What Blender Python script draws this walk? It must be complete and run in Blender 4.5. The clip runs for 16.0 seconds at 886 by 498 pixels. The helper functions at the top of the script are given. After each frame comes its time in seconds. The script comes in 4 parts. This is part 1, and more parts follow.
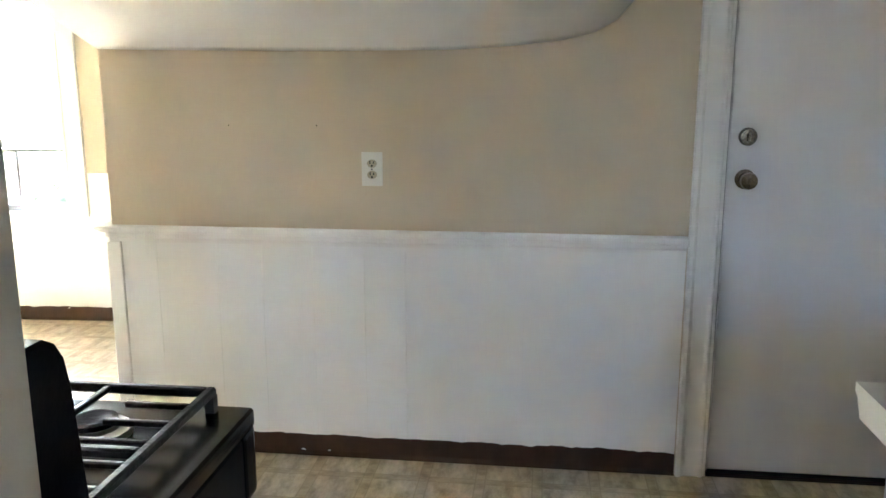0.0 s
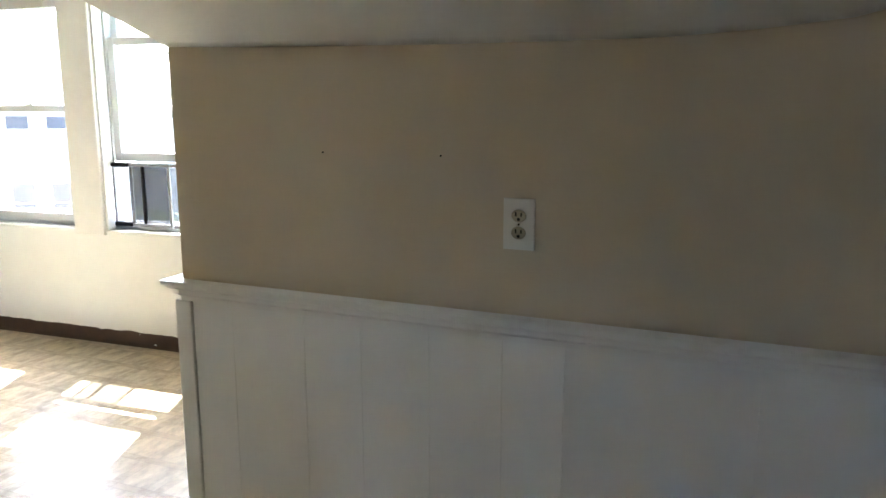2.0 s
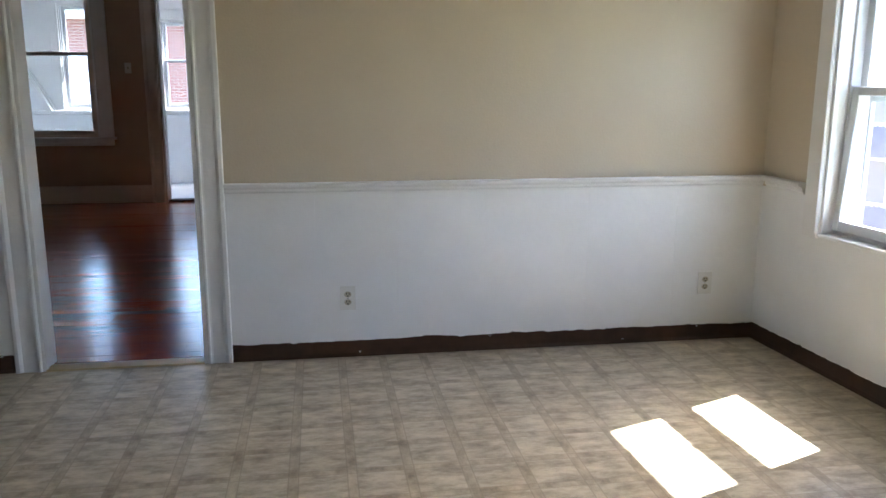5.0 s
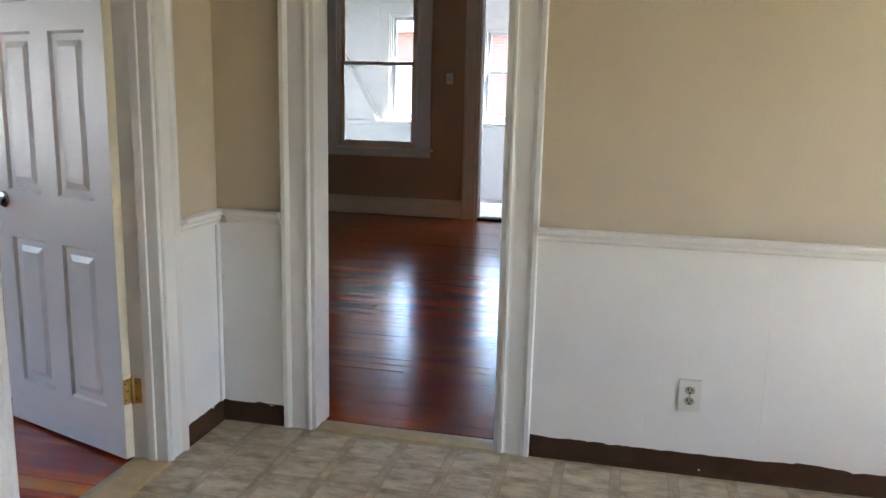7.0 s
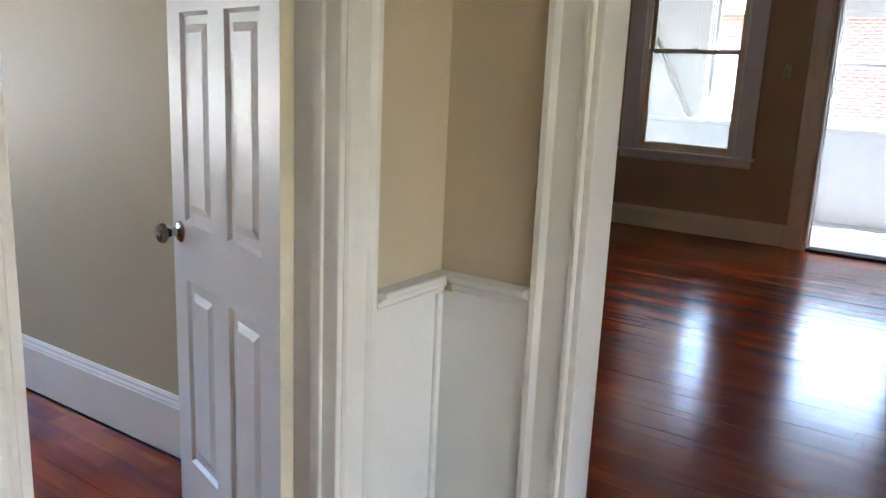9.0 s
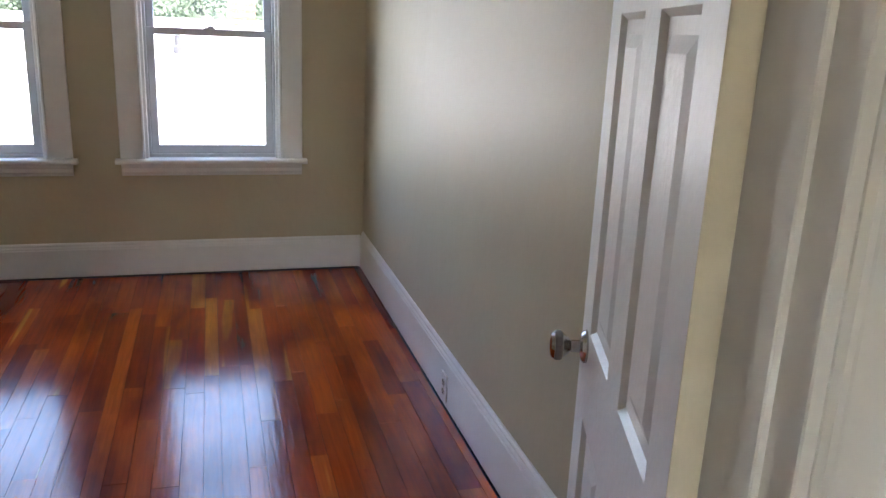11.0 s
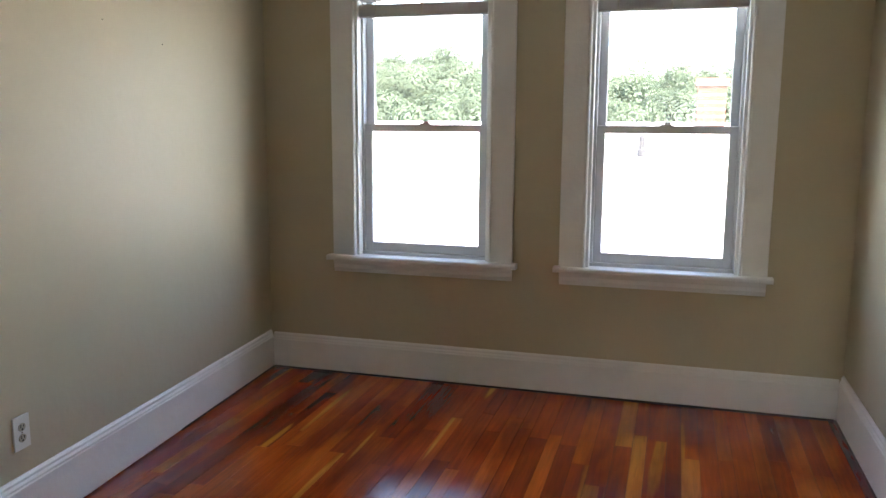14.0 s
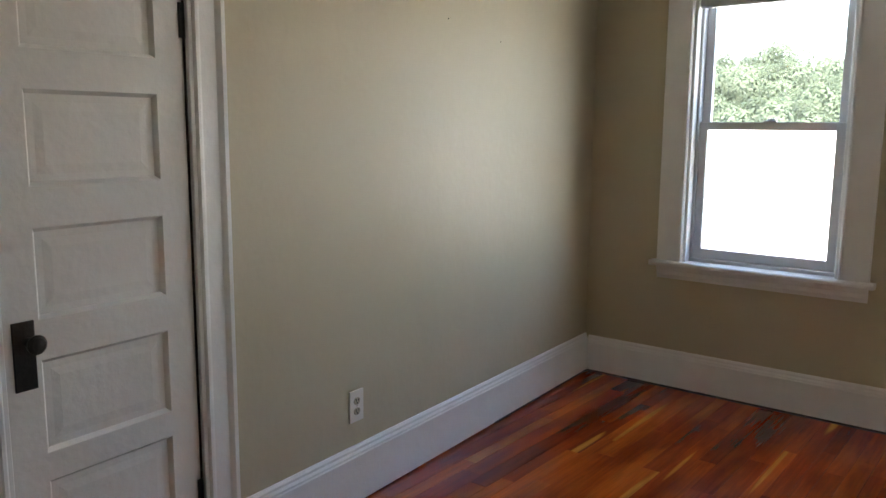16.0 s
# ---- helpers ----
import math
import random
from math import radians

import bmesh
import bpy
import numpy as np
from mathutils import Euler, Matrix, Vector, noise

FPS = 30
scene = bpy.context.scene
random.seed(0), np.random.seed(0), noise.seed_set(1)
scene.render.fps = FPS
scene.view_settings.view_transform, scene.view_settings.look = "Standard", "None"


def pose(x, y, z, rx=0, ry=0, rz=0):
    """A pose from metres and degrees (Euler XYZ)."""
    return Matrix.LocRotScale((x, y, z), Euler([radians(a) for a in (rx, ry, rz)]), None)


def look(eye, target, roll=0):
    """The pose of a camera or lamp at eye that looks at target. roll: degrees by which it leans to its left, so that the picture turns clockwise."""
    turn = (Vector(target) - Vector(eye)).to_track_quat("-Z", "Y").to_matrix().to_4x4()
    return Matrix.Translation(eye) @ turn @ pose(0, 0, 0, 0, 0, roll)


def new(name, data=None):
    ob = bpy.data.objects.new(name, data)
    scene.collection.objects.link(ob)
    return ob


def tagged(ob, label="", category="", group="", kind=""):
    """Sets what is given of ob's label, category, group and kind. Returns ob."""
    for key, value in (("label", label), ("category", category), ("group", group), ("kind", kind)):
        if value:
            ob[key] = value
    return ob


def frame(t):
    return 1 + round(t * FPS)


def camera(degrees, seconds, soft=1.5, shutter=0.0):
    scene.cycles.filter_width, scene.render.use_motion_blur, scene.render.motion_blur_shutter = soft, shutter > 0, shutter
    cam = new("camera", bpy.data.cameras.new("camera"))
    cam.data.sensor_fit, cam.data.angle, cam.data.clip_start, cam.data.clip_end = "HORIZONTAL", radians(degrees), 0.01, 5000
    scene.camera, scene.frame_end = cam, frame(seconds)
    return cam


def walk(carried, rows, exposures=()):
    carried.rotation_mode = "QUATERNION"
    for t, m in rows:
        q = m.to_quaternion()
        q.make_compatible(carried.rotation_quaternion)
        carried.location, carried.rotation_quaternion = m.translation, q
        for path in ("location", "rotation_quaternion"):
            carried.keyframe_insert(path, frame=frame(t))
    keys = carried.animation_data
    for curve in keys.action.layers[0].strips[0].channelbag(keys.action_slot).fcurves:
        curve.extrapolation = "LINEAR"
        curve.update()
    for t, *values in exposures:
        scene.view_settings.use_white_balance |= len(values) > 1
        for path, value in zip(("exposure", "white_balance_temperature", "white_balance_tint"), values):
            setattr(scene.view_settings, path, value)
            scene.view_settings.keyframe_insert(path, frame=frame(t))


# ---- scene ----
cam = camera(58.0, 16.0)
PATH = [
    (0, (-0.21, -4.812, 1.373), (1.734, -4.568, 0.971), -0.1),
    (0.5, (0.008, -4.81, 1.358), (1.956, -4.588, 0.961), 1.5),
    (1, (0.287, -4.828, 1.363), (2.216, -4.486, 0.959), 0.7),
    (1.5, (0.546, -4.799, 1.36), (2.449, -4.336, 0.958), 0.1),
    (2, (0.81, -4.77, 1.379), (2.613, -3.994, 0.996), -0.1),
    (2.5, (1.06, -4.702, 1.389), (2.652, -3.561, 0.986), 0.0),
    (3, (1.253, -4.547, 1.39), (2.661, -3.195, 0.954), 0.1),
    (3.5, (1.421, -4.378, 1.4), (2.55, -2.792, 0.941), -1.2),
    (4, (1.634, -4.19, 1.393), (2.355, -2.371, 0.975), -0.3),
    (4.2, (1.702, -4.111, 1.375), (2.301, -2.249, 0.958), -0.3),
    (6.3, (1.641, -3.229, 1.31), (1.463, -1.273, 0.93), 1.0),
    (6.5, (1.6, -3.112, 1.322), (1.3, -1.168, 0.96), 0.9),
    (7, (1.556, -2.823, 1.327), (1.119, -0.908, 0.947), 1.3),
    (7.5, (1.528, -2.544, 1.338), (0.891, -0.689, 0.945), 2.6),
    (8, (1.414, -2.252, 1.341), (0.554, -0.494, 0.931), 2.5),
    (8.2, (1.353, -2.138, 1.344), (0.452, -0.401, 0.931), 2.1),
    (10.3, (0.794, -1.159, 1.471), (-0.803, -0.069, 0.959), 3.1),
    (10.5, (0.714, -1.081, 1.462), (-0.973, -0.14, 0.946), 2.5),
    (11, (0.552, -0.937, 1.475), (-1.297, -0.392, 0.944), 2.5),
    (11.5, (0.336, -0.848, 1.45), (-1.586, -0.603, 0.953), 1.8),
    (12, (0.195, -0.848, 1.451), (-1.753, -0.703, 1.02), 1.4),
    (12.5, (0.066, -0.79, 1.415), (-1.898, -0.89, 1.053), 1.3),
    (13, (-0.018, -0.777, 1.401), (-1.956, -1.154, 1.081), 1.6),
    (13.5, (-0.083, -0.802, 1.378), (-1.992, -1.319, 1.077), 1.1),
    (14, (-0.129, -0.871, 1.425), (-2.026, -1.424, 1.114), 0.3),
    (14.5, (-0.173, -0.93, 1.423), (-2.068, -1.509, 1.147), 0.5),
    (15, (-0.209, -0.976, 1.443), (-1.986, -1.843, 1.146), 0.3),
    (15.5, (-0.212, -0.996, 1.402), (-1.868, -2.077, 1.106), 0.4),
    (16, (-0.213, -0.995, 1.388), (-1.765, -2.219, 1.084), 0.4),
]
EXPOSURES = [(0, 6.9, 6000, 14), (0.5, 6.4, 6050, 15), (1.0, 5.82, 6150, 14), (1.5, 5.6, 6200, 14), (2.5, 5.1, 5850, 12), (3.0, 4.74, 5650, 12), (3.5, 4.16, 5500, 12), (4.2, 4.06, 5550, 15), (6.3, 4.45, 6250, 18), (8.2, 5.0, 6400, 17), (10.3, 5.03, 6450, 19), (11.0, 4.6, 6400, 20), (12.0, 4.46, 6550, 19), (13.5, 4.53, 6800, 17), (16, 4.38, 6900, 16)]
walk(cam, [(t, look(eye, target, roll)) for t, eye, target, roll in PATH], EXPOSURES)

# ---- world, sun, exposure ----
SUN_DIR = Vector((0.60, 0.228, 0.76)).normalized()
world = bpy.data.worlds.new("sky")
scene.world = world
world.use_nodes = True
wn = world.node_tree.nodes
sky = wn.new("ShaderNodeTexSky")
sky.sky_type, sky.sun_disc = "NISHITA", False
sky.sun_elevation = math.asin(SUN_DIR.z)
sky.sun_rotation = math.atan2(SUN_DIR.x, SUN_DIR.y)
sky.air_density, sky.dust_density = 1.0, 2.5
wn["Background"].inputs["Strength"].default_value = 0.15
world.node_tree.links.new(sky.outputs[0], wn["Background"].inputs[0])
sun = new("sun", bpy.data.lights.new("sun", "SUN"))
sun.data.energy, sun.data.angle, sun.data.color = 5.0, radians(0.53), (1.0, 0.97, 0.93)
sun.matrix_world = look((0, 0, 30), Vector((0, 0, 30)) - SUN_DIR)


# ---- materials ----
def mat(name, color, rough=0.6, var=0.06, scale=6.0, bump=0.1, bscale=60.0, metal=0.0, coat=0.0, spec=0.5, wave=0.0):
    """A painted or plain surface: broad tone variation, fine grain and light relief."""
    m = bpy.data.materials.new(name)
    m.use_nodes = True
    nt = m.node_tree
    b = nt.nodes["Principled BSDF"]
    b.inputs["Roughness"].default_value, b.inputs["Metallic"].default_value = rough, metal
    b.inputs["Coat Weight"].default_value, b.inputs["Specular IOR Level"].default_value = coat, spec
    geo = nt.nodes.new("ShaderNodeNewGeometry")
    n1 = nt.nodes.new("ShaderNodeTexNoise")
    n1.inputs["Scale"].default_value, n1.inputs["Detail"].default_value = scale, 6
    n2 = nt.nodes.new("ShaderNodeTexNoise")
    n2.inputs["Scale"].default_value, n2.inputs["Detail"].default_value = bscale, 4
    ramp = nt.nodes.new("ShaderNodeValToRGB")
    c = Vector(color)
    ramp.color_ramp.elements[0].position, ramp.color_ramp.elements[1].position = 0.3, 0.7
    ramp.color_ramp.elements[0].color = (*(c * (1 - var)), 1)
    ramp.color_ramp.elements[1].color = (*(c * (1 + var * 0.6)), 1)
    bm_ = nt.nodes.new("ShaderNodeBump")
    bm_.inputs["Strength"].default_value, bm_.inputs["Distance"].default_value = bump, 0.01
    rr = nt.nodes.new("ShaderNodeMapRange")
    rr.inputs["To Min"].default_value, rr.inputs["To Max"].default_value = rough * 0.85, min(1, rough * 1.15)
    ln = nt.links.new
    for n in (n1, n2):
        ln(geo.outputs["Position"], n.inputs["Vector"])
    ln(n1.outputs[0], ramp.inputs[0])
    ln(ramp.outputs[0], b.inputs["Base Color"])
    ln(n2.outputs[0], bm_.inputs["Height"])
    ln(bm_.outputs[0], b.inputs["Normal"])
    if wave:
        st, n3, wb = nt.nodes.new("ShaderNodeMapping"), nt.nodes.new("ShaderNodeTexNoise"), nt.nodes.new("ShaderNodeBump")
        st.inputs["Scale"].default_value = (1, 1, 0.55)
        n3.inputs["Scale"].default_value, n3.inputs["Detail"].default_value = 5.5, 3
        wb.inputs["Strength"].default_value, wb.inputs["Distance"].default_value = wave, 0.02
        ln(geo.outputs["Position"], st.inputs["Vector"])
        ln(st.outputs[0], n3.inputs["Vector"])
        ln(n3.outputs[0], wb.inputs["Height"])
        ln(wb.outputs[0], bm_.inputs["Normal"])
    ln(n1.outputs[0], rr.inputs[0])
    ln(rr.outputs[0], b.inputs["Roughness"])
    return m


def wood_mat(name, stops, rough, sapwood, stained):
    """Varnished strip flooring: tone by board, long grain, dark stains, worn gloss."""
    m = bpy.data.materials.new(name)
    m.use_nodes = True
    nt = m.node_tree
    ln, mk = nt.links.new, nt.nodes.new
    b = nt.nodes["Principled BSDF"]
    info, geo = mk("ShaderNodeObjectInfo"), mk("ShaderNodeNewGeometry")
    ramp = mk("ShaderNodeValToRGB")
    els = ramp.color_ramp.elements
    while len(els) < len(stops):
        els.new(0.5)
    for e, (p, c) in zip(els, stops):
        e.position, e.color = p, (*c, 1)
    ln(info.outputs["Random"], ramp.inputs[0])
    shift = mk("ShaderNodeVectorMath")
    shift.operation = "MULTIPLY_ADD"
    comb = mk("ShaderNodeCombineXYZ")
    ln(info.outputs["Random"], comb.inputs[0])
    ln(info.outputs["Random"], comb.inputs[2])
    shift.inputs[1].default_value = (40, 40, 40)
    ln(comb.outputs[0], shift.inputs[0])
    ln(geo.outputs["Position"], shift.inputs[2])
    mp = mk("ShaderNodeMapping")
    mp.inputs["Scale"].default_value = (2.2, 42, 6)
    ln(shift.outputs[0], mp.inputs["Vector"])
    grain = mk("ShaderNodeTexNoise")
    grain.inputs["Scale"].default_value, grain.inputs["Detail"].default_value, grain.inputs["Distortion"].default_value = 1.6, 8, 0.6
    ln(mp.outputs[0], grain.inputs["Vector"])
    g2 = mk("ShaderNodeMapRange")
    g2.inputs["From Min"].default_value, g2.inputs["From Max"].default_value = 0.3, 0.7
    g2.inputs["To Min"].default_value, g2.inputs["To Max"].default_value = 0.76, 1.14
    ln(grain.outputs[0], g2.inputs[0])
    mul = mk("ShaderNodeMix")
    mul.data_type, mul.blend_type = "RGBA", "MULTIPLY"
    mul.inputs[0].default_value = 1.0
    # pale sapwood streaks running along some boards
    sap, smp, sfac, smix = mk("ShaderNodeTexNoise"), mk("ShaderNodeMapping"), mk("ShaderNodeMapRange"), mk("ShaderNodeMix")
    smp.inputs["Scale"].default_value = (0.55, 11, 1)
    sap.inputs["Scale"].default_value, sap.inputs["Detail"].default_value = 1.0, 1.5
    sfac.inputs["From Min"].default_value, sfac.inputs["From Max"].default_value = 0.685, 0.71
    smix.data_type = "RGBA"
    smix.inputs[7].default_value = (*sapwood, 1)
    ln(shift.outputs[0], smp.inputs["Vector"])
    ln(smp.outputs[0], sap.inputs["Vector"])
    ln(sap.outputs[0], sfac.inputs[0])
    ln(sfac.outputs[0], smix.inputs[0])
    ln(ramp.outputs[0], smix.inputs[6])
    ln(smix.outputs[2], mul.inputs[6])
    ln(g2.outputs[0], mul.inputs[7])
    stain = mk("ShaderNodeTexNoise")
    stain.inputs["Scale"].default_value, stain.inputs["Detail"].default_value, stain.inputs["Distortion"].default_value = 1.5, 6, 0.25
    mp2 = mk("ShaderNodeMapping")
    mp2.inputs["Scale"].default_value = (1.0, 3.2, 1)
    ln(geo.outputs["Position"], mp2.inputs["Vector"])
    ln(mp2.outputs[0], stain.inputs["Vector"])
    sr = mk("ShaderNodeValToRGB")
    sr.color_ramp.elements[0].position, sr.color_ramp.elements[1].position = 0.36, 0.58
    sr.color_ramp.elements[0].color, sr.color_ramp.elements[1].color = (0.46, 0.30, 0.23, 1), (1, 1, 1, 1)
    ln(stain.outputs[0], sr.inputs[0])
    mul2 = mk("ShaderNodeMix")
    mul2.data_type, mul2.blend_type = "RGBA", "MULTIPLY"
    mul2.inputs[0].default_value = stained
    ln(mul.outputs[2], mul2.inputs[6])
    ln(sr.outputs[0], mul2.inputs[7])
    ln(mul2.outputs[2], b.inputs["Base Color"])
    wear = mk("ShaderNodeTexNoise")
    wear.inputs["Scale"].default_value, wear.inputs["Detail"].default_value = 3.5, 5
    ln(geo.outputs["Position"], wear.inputs["Vector"])
    rr = mk("ShaderNodeMapRange")
    rr.inputs["To Min"].default_value, rr.inputs["To Max"].default_value = rough * 0.6, rough * 1.5
    ln(wear.outputs[0], rr.inputs[0])
    ln(rr.outputs[0], b.inputs["Roughness"])
    b.inputs["Specular IOR Level"].default_value = 0.42
    bp = mk("ShaderNodeBump")
    bp.inputs["Strength"].default_value, bp.inputs["Distance"].default_value = 0.12, 0.004
    ln(grain.outputs[0], bp.inputs["Height"])
    ln(bp.outputs[0], b.inputs["Normal"])
    return m


def vinyl_mat():
    """Old sheet vinyl printed with small parquet squares."""
    m = bpy.data.materials.new("sheet_vinyl")
    m.use_nodes = True
    nt = m.node_tree
    ln, mk = nt.links.new, nt.nodes.new
    b = nt.nodes["Principled BSDF"]
    geo = mk("ShaderNodeNewGeometry")

    def grid(size, off, mortar):
        br = mk("ShaderNodeTexBrick")
        br.offset, br.squash = off, 1.0
        br.inputs["Scale"].default_value = 1.0
        br.inputs["Brick Width"].default_value = br.inputs["Row Height"].default_value = size
        br.inputs["Mortar Size"].default_value, br.inputs["Mortar Smooth"].default_value = mortar, 0.6
        br.inputs["Color1"].default_value, br.inputs["Color2"].default_value = (0.0, 0, 0, 1), (1, 1, 1, 1)
        br.inputs["Mortar"].default_value = (0.5, 0.5, 0.5, 1)
        ln(geo.outputs["Position"], br.inputs["Vector"])
        return br

    big, small = grid(0.2, 0.0, 0.0030), grid(0.2, 0.0, 0.0004)
    band = grid(0.2, 0.0, 0.026)
    shift = mk("ShaderNodeVectorMath")
    shift.inputs[1].default_value = (0.034, 0.034, 0)
    ln(geo.outputs["Position"], shift.inputs[0])
    twin = grid(0.2, 0.0, 0.0030)
    ln(shift.outputs[0], twin.inputs["Vector"])
    mid = mk("ShaderNodeVectorMath")
    mid.inputs[1].default_value = (0.017, 0.017, 0)
    ln(geo.outputs["Position"], mid.inputs[0])
    ln(mid.outputs[0], band.inputs["Vector"])
    band.inputs["Mortar Smooth"].default_value = 0.7
    fibre = []
    for sc in ((0.85, 1.8, 1), (1.4, 0.9, 1)):
        n_ = mk("ShaderNodeTexNoise")
        n_.inputs["Scale"].default_value, n_.inputs["Detail"].default_value, n_.inputs["Roughness"].default_value = 9, 8, 0.68
        st = mk("ShaderNodeMapping")
        st.inputs["Scale"].default_value = sc
        ln(geo.outputs["Position"], st.inputs["Vector"])
        ln(st.outputs[0], n_.inputs["Vector"])
        fibre.append(n_)
    noise_ = mk("ShaderNodeMix")
    ln(band.outputs["Fac"], noise_.inputs[0])
    ln(fibre[0].outputs[0], noise_.inputs[2])
    ln(fibre[1].outputs[0], noise_.inputs[3])
    ramp = mk("ShaderNodeValToRGB")
    els = ramp.color_ramp.elements
    els[0].position, els[0].color = 0.34, (0.25, 0.195, 0.125, 1)
    els[1].position, els[1].color = 0.66, (0.62, 0.53, 0.385, 1)
    e = els.new(0.5)
    e.color = (0.45, 0.375, 0.26, 1)
    ln(noise_.outputs[0], ramp.inputs[0])
    tone = mk("ShaderNodeMapRange")
    tone.inputs["To Min"].default_value, tone.inputs["To Max"].default_value = 0.95, 1.06
    ln(small.outputs["Color"], tone.inputs[0])
    mul = mk("ShaderNodeMix")
    mul.data_type, mul.blend_type = "RGBA", "MULTIPLY"
    mul.inputs[0].default_value = 1.0
    ln(ramp.outputs[0], mul.inputs[6])
    ln(tone.outputs[0], mul.inputs[7])
    add = mk("ShaderNodeMath")
    add.operation = "MAXIMUM"
    pair_ = mk("ShaderNodeMath")
    pair_.operation = "MAXIMUM"
    ln(big.outputs["Fac"], pair_.inputs[0])
    ln(twin.outputs["Fac"], pair_.inputs[1])
    ln(pair_.outputs[0], add.inputs[0])
    half = mk("ShaderNodeMath")
    half.operation = "MULTIPLY"
    half.inputs[1].default_value = 0.3
    ln(small.outputs["Fac"], half.inputs[0])
    ln(half.outputs[0], add.inputs[1])
    line = mk("ShaderNodeMix")
    line.data_type = "RGBA"
    line.inputs[7].default_value = (0.17, 0.12, 0.07, 1)
    soft_ = mk("ShaderNodeMath")
    soft_.operation = "MULTIPLY"
    soft_.inputs[1].default_value = 0.36
    ln(add.outputs[0], soft_.inputs[0])
    ln(soft_.outputs[0], line.inputs[0])
    dim = mk("ShaderNodeMix")
    dim.data_type, dim.blend_type = "RGBA", "MULTIPLY"
    dim.inputs[7].default_value = (0.86, 0.83, 0.79, 1)
    ln(band.outputs["Fac"], dim.inputs[0])
    ln(mul.outputs[2], dim.inputs[6])
    ln(dim.outputs[2], line.inputs[6])
    ln(line.outputs[2], b.inputs["Base Color"])
    b.inputs["Roughness"].default_value = 0.33
    bp = mk("ShaderNodeBump")
    bp.inputs["Strength"].default_value, bp.inputs["Distance"].default_value = 0.25, 0.002
    ln(noise_.outputs[0], bp.inputs["Height"])
    ln(bp.outputs[0], b.inputs["Normal"])
    return m


def brick_mat(name, c1, c2, mortar, scale=1.0):
    m = bpy.data.materials.new(name)
    m.use_nodes = True
    nt = m.node_tree
    b = nt.nodes["Principled BSDF"]
    tc, br = nt.nodes.new("ShaderNodeTexCoord"), nt.nodes.new("ShaderNodeTexBrick")
    mp = nt.nodes.new("ShaderNodeMapping")
    mp.inputs["Rotation"].default_value = (radians(90), 0, 0)
    br.inputs["Brick Width"].default_value, br.inputs["Row Height"].default_value = 0.215 * scale, 0.075 * scale
    br.inputs["Scale"].default_value, br.inputs["Mortar Size"].default_value = 1.0, 0.012 * scale
    br.inputs["Color1"].default_value, br.inputs["Color2"].default_value, br.inputs["Mortar"].default_value = (*c1, 1), (*c2, 1), (*mortar, 1)
    nt.links.new(tc.outputs["Object"], mp.inputs["Vector"])
    nt.links.new(mp.outputs[0], br.inputs["Vector"])
    nt.links.new(br.outputs[0], b.inputs["Base Color"])
    b.inputs["Roughness"].default_value, b.inputs["Specular IOR Level"].default_value = 0.85, 0.08
    return m


def glass_mat():
    m = bpy.data.materials.new("window_glass")
    m.use_nodes = True
    nt = m.node_tree
    out = nt.nodes["Material Output"]
    nt.nodes.remove(nt.nodes["Principled BSDF"])
    t, g, mix, fr, pw, sc = (nt.nodes.new("ShaderNode" + k) for k in ("BsdfTransparent", "BsdfGlossy", "MixShader", "LayerWeight", "Math", "Math"))
    g.inputs["Roughness"].default_value = 0.02
    t.inputs[0].default_value = (0.95, 0.97, 0.96, 1)
    pw.operation, sc.operation = "POWER", "MULTIPLY_ADD"
    pw.inputs[1].default_value, sc.inputs[1].default_value, sc.inputs[2].default_value = 4.0, 0.7, 0.03
    fr.inputs["Blend"].default_value = 0.5
    nt.links.new(fr.outputs["Facing"], pw.inputs[0])
    nt.links.new(pw.outputs[0], sc.inputs[0])
    nt.links.new(sc.outputs[0], mix.inputs[0])
    nt.links.new(t.outputs[0], mix.inputs[1])
    nt.links.new(g.outputs[0], mix.inputs[2])
    # uneven translucent haze mixed in, imitating glare veiling the view outside
    haze, veil, haze_noise, rng = (nt.nodes.new("ShaderNode" + k) for k in ("BsdfTranslucent", "MixShader", "TexNoise", "MapRange"))
    geo = nt.nodes.new("ShaderNodeNewGeometry")
    haze_noise.inputs["Scale"].default_value, haze_noise.inputs["Detail"].default_value = 5.0, 5
    rng.inputs["To Min"].default_value, rng.inputs["To Max"].default_value = 0.003, 0.010
    nt.links.new(geo.outputs["Position"], haze_noise.inputs["Vector"])
    nt.links.new(haze_noise.outputs[0], rng.inputs[0])
    nt.links.new(rng.outputs[0], veil.inputs[0])
    nt.links.new(mix.outputs[0], veil.inputs[1])
    nt.links.new(haze.outputs[0], veil.inputs[2])
    nt.links.new(veil.outputs[0], out.inputs[0])
    return m


